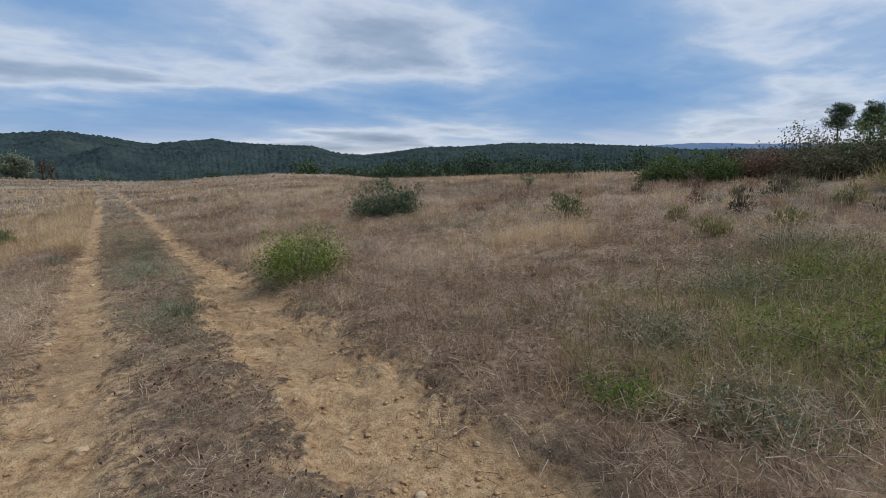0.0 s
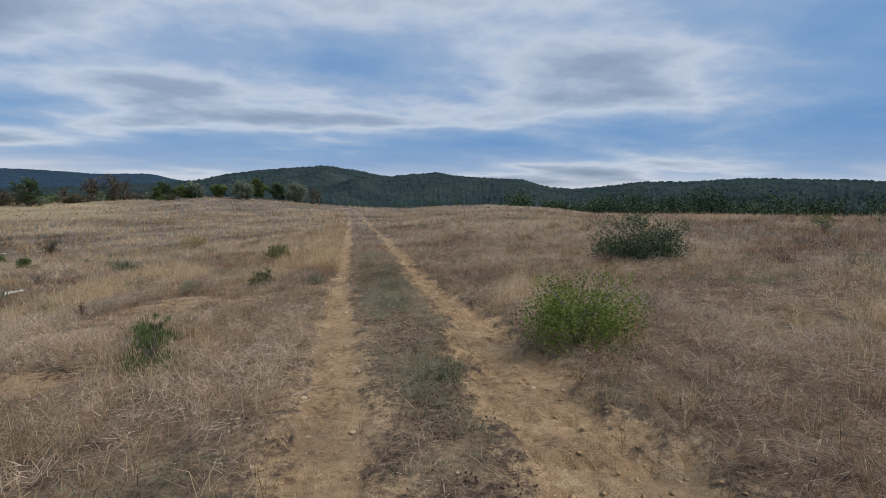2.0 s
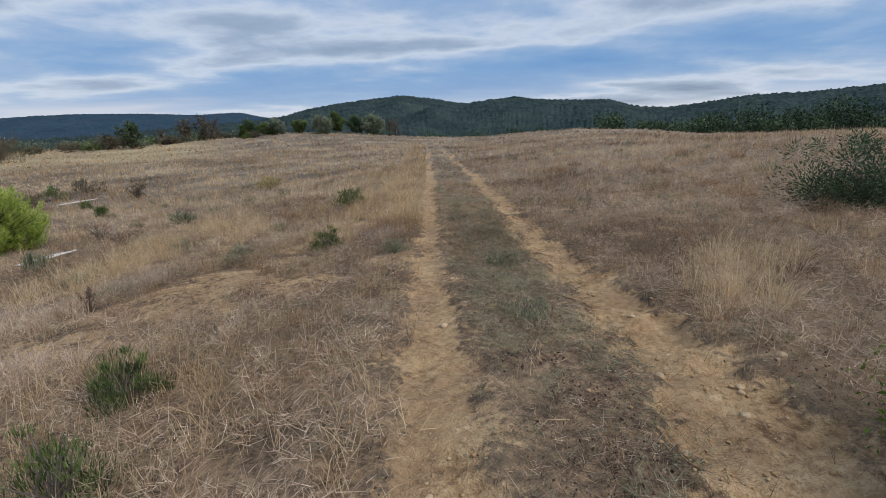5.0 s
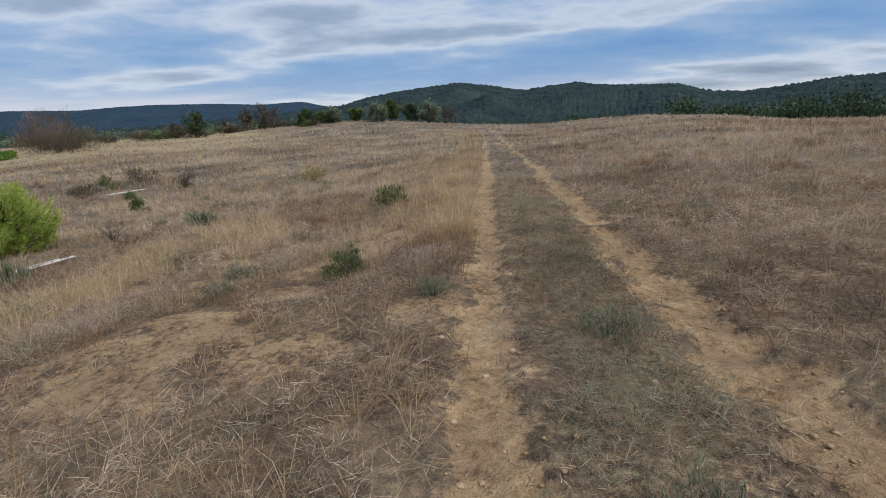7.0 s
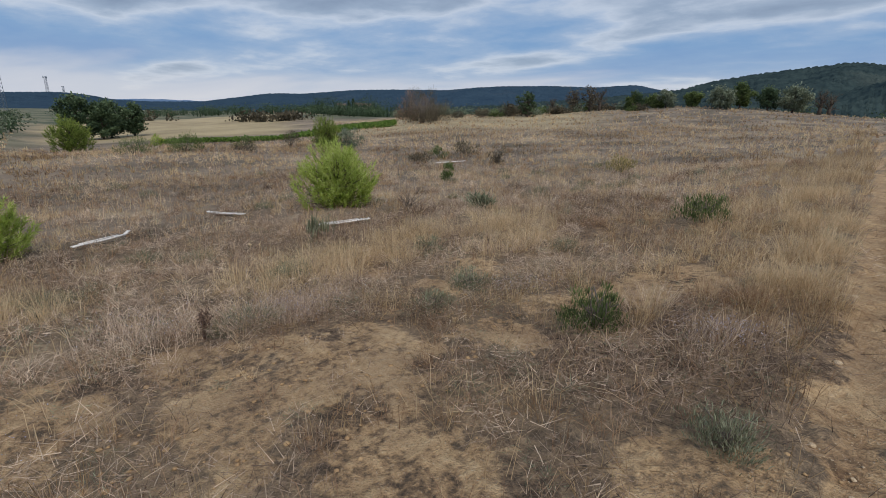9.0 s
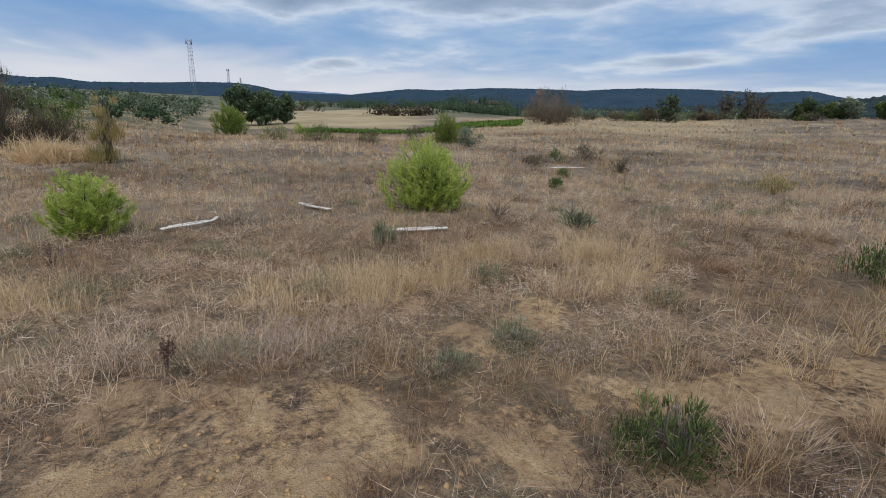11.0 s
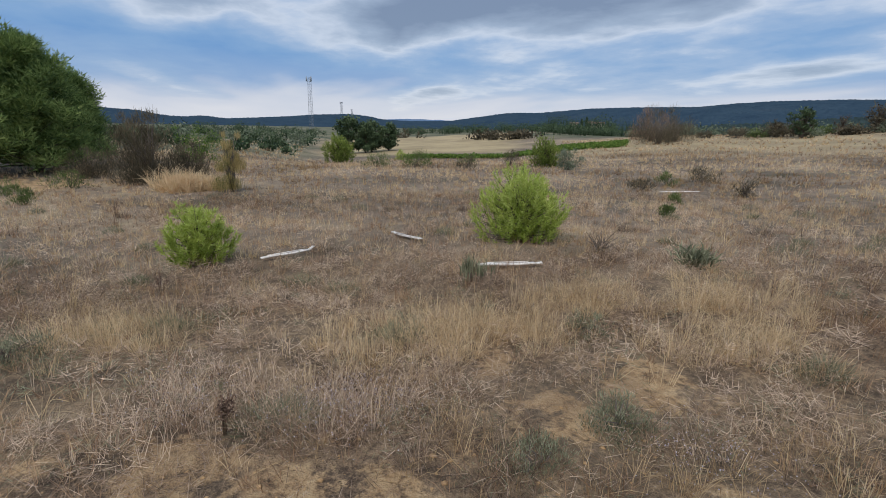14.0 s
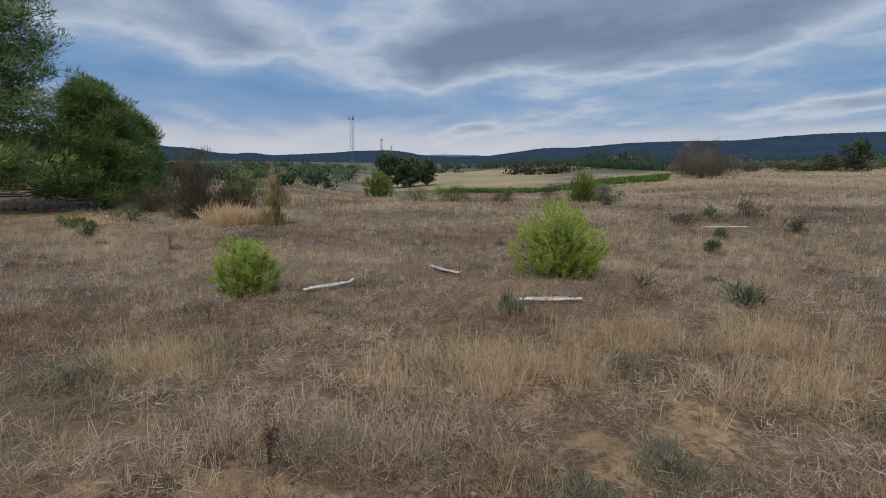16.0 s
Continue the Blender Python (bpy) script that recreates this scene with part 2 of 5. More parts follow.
def waves(x, y, size, seed):
    """Smooth unevenness between about -1 and 1."""
    out = 0
    for k in range(5):
        a = seed * 1.7 + k * 1.31
        w = (0.6 + 0.27 * k) * 2 * math.pi / size
        out = out + np.sin((x * math.cos(a) + y * math.sin(a)) * w + seed * 3.1 + k * 2.3 + 0.8 * np.sin((x * math.sin(a) - y * math.cos(a)) * w * 0.7 + k))
    return out / 3.2


def near_land(x, y):
    left = np.interp(-x, [-0.1, 1.2, 3.0, 9.0, 14.0, 24.0, 60.0], [0, 0.2, 0.38, 1.1, 1.5, 1.85, 2.4])
    right = np.interp(x, [2.9, 3.4, 5.0, 10.0, 20.0, 60.0], [0, 0.06, 0.2, 0.62, 1.2, 1.7])
    dip = -0.14 * np.exp(-((y - 16) / 5) ** 2) * ease(-6, 0, x)
    return right - left + dip + 0.05 * waves(x, y, 4.5, 1) * ease(1, 3, abs(x - 1.5)) + 0.16 * waves(x, y, 17, 2) * ease(3, 9, abs(x - 1.5))


def ruts(x, y):
    """How much a place lies in the wheel tracks, 0 to 1, for each of the two."""
    rag = 0.12 * waves(x, y, 0.9, 3) + 0.09 * waves(x, y, 0.35, 4)
    wide_r = table(((-8, 0.5), (6, 0.5), (9, 0.40), (14, 0.29), (25, 0.19), (40, 0.15), (90, 0.12)), y)
    wide_l = table(((-8, 0.21), (3, 0.23), (7, 0.25), (11, 0.20), (20, 0.15), (40, 0.12), (90, 0.10)), y)
    l = 1 - ease(-0.10, 0.13, abs(x - table(RUT_L, y)) - wide_l + rag * 0.7)
    r = 1 - ease(-0.12, 0.15, abs(x - table(RUT_R, y)) - wide_r + rag * 1.5)
    end = 1 - ease(95, 115, y)
    return l * end, r * end


def land(x, y):
    """Height of the ground."""
    x, y = np.asarray(x, float), np.asarray(y, float)
    dx, dy = x - HUB[0], y - HUB[1]
    r = np.hypot(dx, dy) + 1e-6
    bearing = np.degrees(np.arctan2(-dx, dy))
    far = np.interp(bearing, [-180, -90, -70, -30, 0, 30, 45, 58, 80, 100, 180], [90, 60, 60, 95, 105, 115, 110, 210, 210, 90, 90])
    top = 1.6 + far * np.tan(np.radians(table(CREST, bearing)))
    k = 30 / r
    edge = near_land(HUB[0] + dx * np.minimum(1, k), HUB[1] + dy * np.minimum(1, k))
    z = edge + (top - edge) * np.clip((r - 30) / (far - 30), 0, 1) ** 1.3
    z = z + (-7 - z) * ease(1.0, 3.2, r / far)
    # the field falls away towards the vines before the stubble rises behind them
    z = z - 1.25 * ease(35, 76, r) * (1 - ease(95, 200, r)) * ease(50, 60, bearing) * (1 - ease(80, 88, bearing))
    l, q = ruts(x, y)
    # rain has cut small ledges across the wider track
    ledge = np.mod(y * 1.15 + 0.9 * x + 0.7 * waves(x, y, 1.1, 16), 1.0) ** 1.5 * ease(-0.4, 0.5, waves(x, y, 1.7, 17)) * (1 - ease(12, 20, y))
    soil = l * (0.055 + 0.012 * waves(x, y, 0.5, 6)) + q * (0.075 + 0.03 * waves(x, y, 0.8, 7) + 0.055 * ledge)
    return z - soil


# ---- building helpers ----
rng = np.random.default_rng(11)


class Bunch:
    """Triangles gathered into one mesh; tone is one number for each plant or piece, painted shade included."""

    def __init__(self):
        self.v, self.t, self.tone, self.n = [], [], [], 0

    def add(self, verts, tris, tone):
        self.v.append(verts), self.t.append(tris + self.n)
        self.tone.append(np.broadcast_to(np.asarray(tone, float), (len(verts),)))
        self.n += len(verts)

    def mesh(self, name, mat, smooth=False, **fields):
        v, t = np.concatenate(self.v).astype(np.float32), np.concatenate(self.t).astype(np.int32)
        me = bpy.data.meshes.new(name)
        me.vertices.add(len(v)), me.loops.add(t.size), me.polygons.add(len(t))
        me.vertices.foreach_set("co", v.ravel())
        me.loops.foreach_set("vertex_index", t.ravel())
        me.polygons.foreach_set("loop_start", np.arange(0, t.size, 3, dtype=np.int32))
        me.update(calc_edges=True)
        for key, values in (("tone", np.concatenate(self.tone)), *fields.items()):
            me.attributes.new(key, "FLOAT", "POINT").data.foreach_set("value", np.asarray(values, np.float32))
        if smooth:
            me.shade_smooth()
        me.materials.append(mat)
        return me


def unit(v):
    return v / (np.linalg.norm(v, axis=-1, keepdims=True) + 1e-9)


def around(n):
    """n directions, evenly spread."""
    return unit(rng.normal(size=(n, 3)))


def blades(bunch, base, way, length, width, bend, tone, slim=False):
    """Curved blades that rise from base along way and droop by bend; slim ones are one triangle each."""
    n = len(base)
    length, width, bend = (np.broadcast_to(np.asarray(a, float), (n,))[:, None] for a in (length, width, bend))
    way = unit(way)
    side = unit(np.cross(way, around(n))) * width * 0.5
    if slim:
        v = np.stack([base - side, base + side, base + way * length], 1)
        t = np.array([[0, 1, 2]])
    else:
        out = unit(way * (1, 1, 0) + rng.normal(size=(n, 3)) * (0.15, 0.15, 0))
        mid = base + way * length * 0.55
        tip = mid + unit(way * np.cos(bend) + (out - (0, 0, 0.55)) * np.sin(bend)) * length * 0.45
        v = np.stack([base - side, base + side, mid - side * 0.75, mid + side * 0.75, tip], 1)
        t = np.array([[0, 1, 3], [0, 3, 2], [2, 3, 4]])
    k = v.shape[1]
    tris = (t[None] + (np.arange(n) * k)[:, None, None]).reshape(-1, 3)
    bunch.add(v.reshape(-1, 3), tris, np.repeat(np.broadcast_to(tone, (n,)), k))


def leaves(bunch, at, size, aspect, tone, lift=0.3):
    """Lozenge leaves, folded a little along the middle, at random turns."""
    n = len(at)
    size = np.broadcast_to(np.asarray(size, float), (n,))[:, None]
    a = unit(around(n) + (0, 0, lift))
    s = unit(np.cross(a, around(n)))
    f = np.cross(a, s) * size * 0.12
    v = np.stack([at, at + a * size * 0.5 + s * size * aspect * 0.5 + f, at + a * size, at + a * size * 0.5 - s * size * aspect * 0.5 + f], 1)
    t = np.array([[0, 1, 2], [0, 2, 3]])
    tris = (t[None] + (np.arange(n) * 4)[:, None, None]).reshape(-1, 3)
    bunch.add(v.reshape(-1, 3), tris, np.repeat(np.broadcast_to(tone, (n,)), 4))


def tube(bunch, points, radii, sides=6, tone=0.5):
    """A round, tapering stem along points."""
    points = np.asarray(points, float)
    radii = np.broadcast_to(np.asarray(radii, float), (len(points),))
    d = unit(np.gradient(points, axis=0))
    ref = np.where(np.abs(d[:, 2:3]) > 0.9, (1.0, 0, 0), (0, 0, 1.0))
    u = unit(np.cross(d, ref))
    w = np.cross(d, u)
    a = np.linspace(0, 2 * math.pi, sides, endpoint=False)
    ring = points[:, None] + radii[:, None, None] * (np.cos(a)[None, :, None] * u[:, None] + np.sin(a)[None, :, None] * w[:, None])
    v = np.concatenate([ring.reshape(-1, 3), points[-1:] + d[-1:] * radii[-1], points[:1]])
    tris, m = [], len(points)
    for i in range(m - 1):
        for j in range(sides):
            p, q = i * sides + j, i * sides + (j + 1) % sides
            tris += [(p, q, q + sides), (p, q + sides, p + sides)]
    for j in range(sides):
        tris += [((m - 1) * sides + j, (m - 1) * sides + (j + 1) % sides, m * sides), ((j + 1) % sides, j, m * sides + 1)]
    bunch.add(v, np.array(tris), tone)


def block(bunch, lo, hi, turn=None, taper=1.0, tone=0.5):
    """A box from corner to corner, narrower at the top by taper, turned by a matrix."""
    lo, hi = np.asarray(lo, float), np.asarray(hi, float)
    c, h = (lo + hi) / 2, (hi - lo) / 2
    v = np.array([(x, y, z) for z in (-1, 1) for y in (-1, 1) for x in (-1, 1)], float)
    v[4:, :2] *= taper
    v = v * h + c
    if turn is not None:
        v = v @ np.array(turn.to_3x3()).T + np.array(turn.translation)
    t = np.array([(0, 2, 3), (0, 3, 1), (4, 5, 7), (4, 7, 6), (0, 1, 5), (0, 5, 4), (2, 6, 7), (2, 7, 3), (0, 4, 6), (0, 6, 2), (1, 3, 7), (1, 7, 5)])
    bunch.add(v, t, tone)


def empty(name, x, y, z=None, turn=0.0):
    ob = new(name)
    ob.matrix_world = pose(x, y, float(land(x, y)) if z is None else z, 0, 0, turn)
    return ob


def part(name, bunch, mat, parent, label="", smooth=False):
    """One mesh under a thing, in the thing's own measure."""
    ob = new(name, bunch.mesh(name, mat, smooth))
    ob.parent = parent
    if label:
        tagged(ob, label)
    return ob


# ---- ground: one sheet to the horizon ----
def patches(x, y):
    """Bare worn places off the wheel tracks."""
    out = 0
    for px, py, rx, ry in ((-2.5, 12.9, 0.95, 0.9), (-2.3, 12.0, 0.8, 0.45), (-2.45, 8.5, 0.75, 0.6), (-1.9, 14.3, 0.6, 0.5), (-3.6, 12.2, 0.6, 0.45),
                           (-1.3, 16.2, 0.5, 0.9), (-3.3, 11.2, 0.7, 0.5), (0.1, 13.2, 0.4, 0.55), (-1.2, 12.4, 0.7, 0.5), (-3.4, 16.0, 0.6, 0.5), (-3.2, 14.9, 0.5, 0.4), (-1.6, 15.4, 0.55, 0.45), (-1.0, 16.8, 0.45, 0.8), (-4.4, 14.9, 0.45, 0.3), (-33.5, -1.2, 2.6, 6.5), (-31.5, 2.5, 2.0, 3.0)):
        d = np.hypot((x - px) / rx, (y - py) / ry) + 0.35 * waves(x, y, 0.8, 8) + 0.2 * waves(x, y, 0.3, 12)
        out = np.maximum(out, 0.68 * (1 - ease(0.5, 1.3, d)))
    specks = waves(x, y, 1.1, 9) + 0.6 * waves(x, y, 3.7, 10)
    return np.maximum(out, 0.38 * ease(0.75, 1.3, specks) * (1 - ease(9, 16, abs(x - 1))))


def shoulder(x, y):
    """Half-worn margins of the wheel tracks."""
    l = 1 - ease(0.02, 0.42, abs(x - table(RUT_L, y)) - 0.3 + 0.12 * waves(x, y, 0.7, 14))
    r = 1 - ease(0.02, 0.50, abs(x - table(RUT_R, y) + 0.06) - 0.40 + 0.20 * waves(x, y, 0.8, 15) + 0.10 * waves(x, y, 0.3, 18))
    near = 1 - ease(6, 14, y)
    return 0.5 * np.maximum(l * (0.5 + 0.5 * near), r * near)


def bare(x, y):
    l, r = ruts(x, y)
    return np.maximum(np.maximum(np.maximum(l, r), patches(x, y)), shoulder(x, y))


def bearing_of(x, y):
    return np.degrees(np.arctan2(-(x - HUB[0]), y - HUB[1])), np.hypot(x - HUB[0], y - HUB[1])


def make_ground():
    spokes = 720
    rings = np.concatenate([np.arange(0.08, 12, 0.08), 12 * 1.06 ** np.arange(0, 110)])
    rings = rings[rings < 4600]
    a = np.linspace(0, 2 * math.pi, spokes, endpoint=False)
    x = HUB[0] + rings[:, None] * np.sin(a)[None]
    y = HUB[1] + rings[:, None] * np.cos(a)[None]
    z = land(x, y)
    close = 1 - ease(9, 12, rings)[:, None]
    z = z + close * (0.010 * waves(x, y, 0.33, 21) + 0.006 * waves(x, y, 0.19, 22)) * (0.4 + bare(x, y))
    v = np.concatenate([np.stack([x, y, z], -1).reshape(-1, 3), [[HUB[0], HUB[1], float(land(*HUB))]]])
    i, j = np.meshgrid(np.arange(len(rings) - 1), np.arange(spokes), indexing="ij")
    p, q = i * spokes + j, i * spokes + (j + 1) % spokes
    t = np.concatenate([np.stack([p, q + spokes, q], -1).reshape(-1, 3), np.stack([p, p + spokes, q + spokes], -1).reshape(-1, 3)])
    mid = len(v) - 1
    t = np.concatenate([t, np.stack([np.full(spokes, mid), np.arange(spokes), (np.arange(spokes) + 1) % spokes], -1)])
    b = Bunch()
    b.add(v, t, 0.5)
    X, Y = v[:, 0], v[:, 1]
    turn, r = bearing_of(X, Y)
    turn_u, r_u = turn + 1.2 * waves(X, Y, 40, 31), r * (1 + 0.04 * waves(X, Y, 50, 32))
    stubble = ease(57, 61, turn_u) * (1 - ease(80, 83, turn_u)) * ease(84, 90, r_u) * (1 - ease(205, 215, r_u))
    stubble = np.maximum(stubble, ease(20, 30, turn_u) * (1 - ease(52, 57, turn_u)) * ease(55, 75, r_u) * (1 - ease(120, 140, r_u)) * 0.8)
    wild = np.maximum(ease(130, 170, r_u), ease(80, 84, turn_u) * ease(55, 75, r_u)) * (1 - stubble)
    g = new("ground", b.mesh("ground", EARTH, True, soil=bare(X, Y), stubble=stubble, wild=wild, sward=ease(7, 15, np.hypot(X - np.clip(X, 0, 1), Y - np.clip(Y, 0, 13)))))
    tagged(g, "dry sandy earth with two pale wheel tracks and plant litter", "ground", kind="structure")


make_ground()

# ---- hills ----
SKYLINE = ((-180, 2.6), (-110, 2.0), (-75, 2.0), (-63, 2.3), (-58, 2.9), (-51, 3.4), (-43, 3.75), (-38, 3.45), (-33, 3.45), (-30, 3.05), (-26, 2.65), (-23, 2.85),
           (-20, 3.7), (-16.5, 3.8), (-11.7, 4.05), (-9.7, 4.4), (-7, 4.15), (-3.8, 3.75), (0, 4.4), (3.4, 4.8), (5.3, 4.62), (9.2, 4.15), (13.6, 3.5),
           (16.7, 2.65), (19.3, 2.3), (26, 1.6), (34, 1.0), (45, 0.3), (70, -0.6), (100, -0.6), (140, 1.5), (180, 2.6))
BACKLINE = ((-60, 1.0), (0, 1.5), (14, 2.3), (18.8, 2.5), (21.2, 3.05), (23, 2.95), (25.5, 2.76), (30, 2.9), (35, 2.82), (38.8, 2.6), (42, 2.27), (47, 2.23), (52.4, 2.05),
            (58, 1.5), (61.7, 1.43), (65, 0.94), (68.3, 0.42), (73, 0.3), (76.2, 0.4), (78.1, 0.78), (80, 0.94), (83.8, 0.79), (88, 0.45), (93.2, 0.16), (95.4, 0.42),
            (97, 0.25), (99, 0.36), (101.3, 0.82), (103.2, 0.88), (110, 1.6), (125, 2.2), (150, 1.0))
FAINT = ((-75, 2.3), (-66, 2.75), (-62.5, 3.05), (-61, 2.85), (-59, 3.0), (-55, 2.6), (-40, 1.0), (40, 0.2), (66, 0.35), (72, 0.55), (76, 0.45), (85, 0.2), (100, 0.1))


def hill(name, line, first, last, step, foot, ridge, mat, label, rough):
    a = np.arange(first, last, step)
    k = np.linspace(0, 1, 22) ** 0.8
    crest = np.interp(a, [r[0] for r in line], [r[1] for r in line])
    crest = np.convolve(np.pad(crest, 6, mode="edge"), np.hanning(15)[1:-1] / np.hanning(15).sum(), "valid")
    far = ridge * (1 + 0.06 * np.sin(np.radians(a) * 5 + 1))
    top = 1.6 + far * np.tan(np.radians(crest))
    r = foot + (far[None] - foot) * k[:, None]
    s, c = np.sin(np.radians(a)), np.cos(np.radians(a))
    x, y = HUB[0] - r * s, HUB[1] + r * c
    spur = (waves(x, y, ridge * 0.30, 41) + 0.5 * waves(x, y, ridge * 0.11, 42)) * 0.20 * np.sin(math.pi * np.minimum(1, k * 1.05))[:, None]
    low = math.degrees(math.atan(-8.6 / foot))
    climb = np.clip(k[:, None] ** 0.75 + spur, 0, 1 - 0.10 * (1 - k[:, None]))
    z = 1.6 + r * np.tan(np.radians(low + (crest[None] - low) * climb))
    z = z + rough * (rng.random(z.shape) - 0.5) * ease(0.05, 0.2, k)[:, None]
    x, y, z = (np.vstack([m, m[-1:] * f + o]) for m, f, o in ((x, 1.08, 0), (y, 1.08, 0), (z, 0.0, -30)))
    n = len(a)
    i, j = np.meshgrid(np.arange(len(x) - 1), np.arange(n - 1), indexing="ij")
    p = i * n + j
    t = np.concatenate([np.stack([p, p + 1, p + n + 1], -1).reshape(-1, 3), np.stack([p, p + n + 1, p + n], -1).reshape(-1, 3)])
    b = Bunch()
    b.add(np.stack([x, y, z], -1).reshape(-1, 3), t, 0.5)
    tagged(new(name, b.mesh(name, mat, True)), label, "hill", kind="structure")


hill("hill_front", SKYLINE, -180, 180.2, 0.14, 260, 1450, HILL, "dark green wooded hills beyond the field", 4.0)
hill("hill_back", BACKLINE, -60, 150, 0.14, 900, 2400, HAZED_RANGE, "long wooded ridge far behind the fields, haze-tinted blue-green", 2.2)
hill("mountains_far", FAINT, -80, 110, 0.5, 3000, 4300, HAZED_MOUNTAINS, "mountains on the skyline, haze-tinted pale blue", 5.0)


# ---- plants ----
def shrub(name, x, y, wide, high, leaf_mat, label, category="shrub", leaf=0.04, count=1500, lobes=6, aspect=0.5, stems=9, upright=0.0, needle=False, group="", flat=0.5, stem_mat=None, skirt=0.45):
    """Many stems from one foot; leaves in uneven lobes round their tips, with gaps between."""
    thing = tagged(empty(name, x, y), label, category, group)
    close = math.hypot(x - HUB[0], y - HUB[1]) < 16
    wood, crown, tips = Bunch(), Bunch(), []
    for k in range(stems):
        a, out = rng.random() * 6.28, wide * 0.5 * (0.25 + 0.7 * rng.random()) * (1 - 0.4 * upright)
        tip = np.array([math.cos(a) * out, math.sin(a) * out, high * (0.5 + 0.5 * rng.random())])
        bow = tip * (0.35, 0.35, 0.55) + rng.normal(size=3) * wide * 0.04
        b = Bunch() if close else wood
        tube(b, [(tip[0] * 0.06, tip[1] * 0.06, -0.05), bow, tip], (0.012 * high + 0.006, 0.008 * high + 0.004, 0.003), 4)
        tips.append(tip)
        if close:
            part("stem", b, stem_mat or TWIG, thing)
    if not close:
        part("branchwork", wood, stem_mat or TWIG, thing)
    hubs = []
    for k in range(lobes):
        a, out = k * 2.4 + rng.random(), wide * 0.5 * math.sqrt(rng.random()) * 0.8
        size = wide * (0.13 + 0.15 * rng.random())
        top = high * (0.72 + 0.28 * rng.random()) - out * out / wide * 0.9
        hubs.append((math.cos(a) * out, math.sin(a) * out, max(size * flat * 0.8, top - size * flat - rng.random() ** (2 if skirt < 0.6 else 0.9) * high * skirt), size))
    for tip in tips[:lobes]:
        hubs.append((*tip, wide * 0.09))
    hubs = np.array(hubs)
    n = len(hubs)
    share = hubs[:, 3] ** 1.6
    pick = rng.choice(n, count, p=share / share.sum())
    d = around(count)
    away = rng.random(count) ** 0.5 * (0.75 + 0.6 * rng.random(n)[pick] * (1 + 0.6 * np.sin(d[:, 0] * 5 + pick) * np.sin(d[:, 1] * 6)))
    at = hubs[pick, :3] + d * (1, 1, flat + 0.35) * (hubs[pick, 3] * away)[:, None]
    keep = at[:, 2] > 0.02
    at, pick, d = at[keep], pick[keep], d[keep]
    # leaf tone also carries shade: darker near the foot, lighter above
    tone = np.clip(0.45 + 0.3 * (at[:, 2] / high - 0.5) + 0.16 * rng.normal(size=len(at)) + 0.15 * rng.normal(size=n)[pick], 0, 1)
    size = leaf * (0.7 + 0.7 * rng.random(len(at)))
    if needle:
        blades(crown, at, d * (1 - upright) + (0, 0, 0.35 + 1.6 * upright), size, size * aspect, 0.5, tone, not close)
    else:
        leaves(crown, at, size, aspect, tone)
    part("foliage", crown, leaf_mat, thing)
    return thing


def young_pine(x, y, wide, high, label, shoots=260, mat=PINE_YOUNG, needles=38, long=0.13):
    """A bushy pine: whorls of rising branches whose shoots carry brushes of needles."""
    thing = tagged(empty("young_pine", x, y, turn=rng.random() * 360), label, "pine", "young pines in the field")
    wood, crown = Bunch(), Bunch()
    tube(wood, [(0, 0, -0.05), (0.02, 0.01, high * 0.5), (0.0, 0.03, high * 0.93)], (0.05 * high * 0.6, 0.03 * high * 0.6, 0.006), 6)
    ends, ways, tones = [], [], []
    turn0 = rng.random() * 6.28
    heads = [(math.cos(turn0 + m * 2.5) * wide * r, math.sin(turn0 + m * 2.5) * wide * r, h) for m, (r, h) in enumerate(((0.10, 1.0), (0.27, 0.92), (0.25, 0.80), (0.28, 0.70), (0.26, 0.62)))]
    for k in range(shoots):
        level = ((k + rng.random()) / shoots) ** 0.9
        hx, hy, tall = heads[k % 5]
        a = k * 2.399 + rng.normal() * 0.25
        spread = wide * 0.29 * math.sqrt(max(0.03, 1 - ((level - 0.40) / 0.64) ** 2)) * (0.9 + 0.22 * math.sin(a * 3 + level * 5 + k % 5) + 0.12 * math.sin(a * 7 + level * 9))
        out = spread * (0.30 + 0.70 * rng.random() ** 0.45)
        foot = np.array([0, 0, high * level * tall * 0.55])
        end = np.array([math.cos(a) * out + hx * (0.55 + 0.45 * level), math.sin(a) * out + hy * (0.55 + 0.45 * level), high * tall * (0.05 + 0.88 * level) + rng.normal() * high * 0.04])
        if k % 3 == 0:
            tube(wood, [foot, foot * 0.45 + end * 0.55 - (0, 0, 0.03 * high), end], (0.012 * high * 0.6, 0.008 * high * 0.6, 0.003), 4)
        ends.append(end), ways.append(unit(np.array([math.cos(a), math.sin(a), 0.8 + 1.4 * level])))
        # crown shade painted as tone: inner and lower shoots darker
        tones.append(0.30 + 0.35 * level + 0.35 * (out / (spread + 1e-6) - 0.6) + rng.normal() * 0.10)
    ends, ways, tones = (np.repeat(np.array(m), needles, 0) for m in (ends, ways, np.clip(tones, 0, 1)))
    n = len(ends)
    at = ends + ways * (rng.random(n)[:, None] - 0.75) * high * 0.17
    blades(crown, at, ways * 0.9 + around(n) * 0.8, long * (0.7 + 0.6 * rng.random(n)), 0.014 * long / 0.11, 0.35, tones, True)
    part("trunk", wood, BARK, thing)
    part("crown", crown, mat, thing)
    return thing


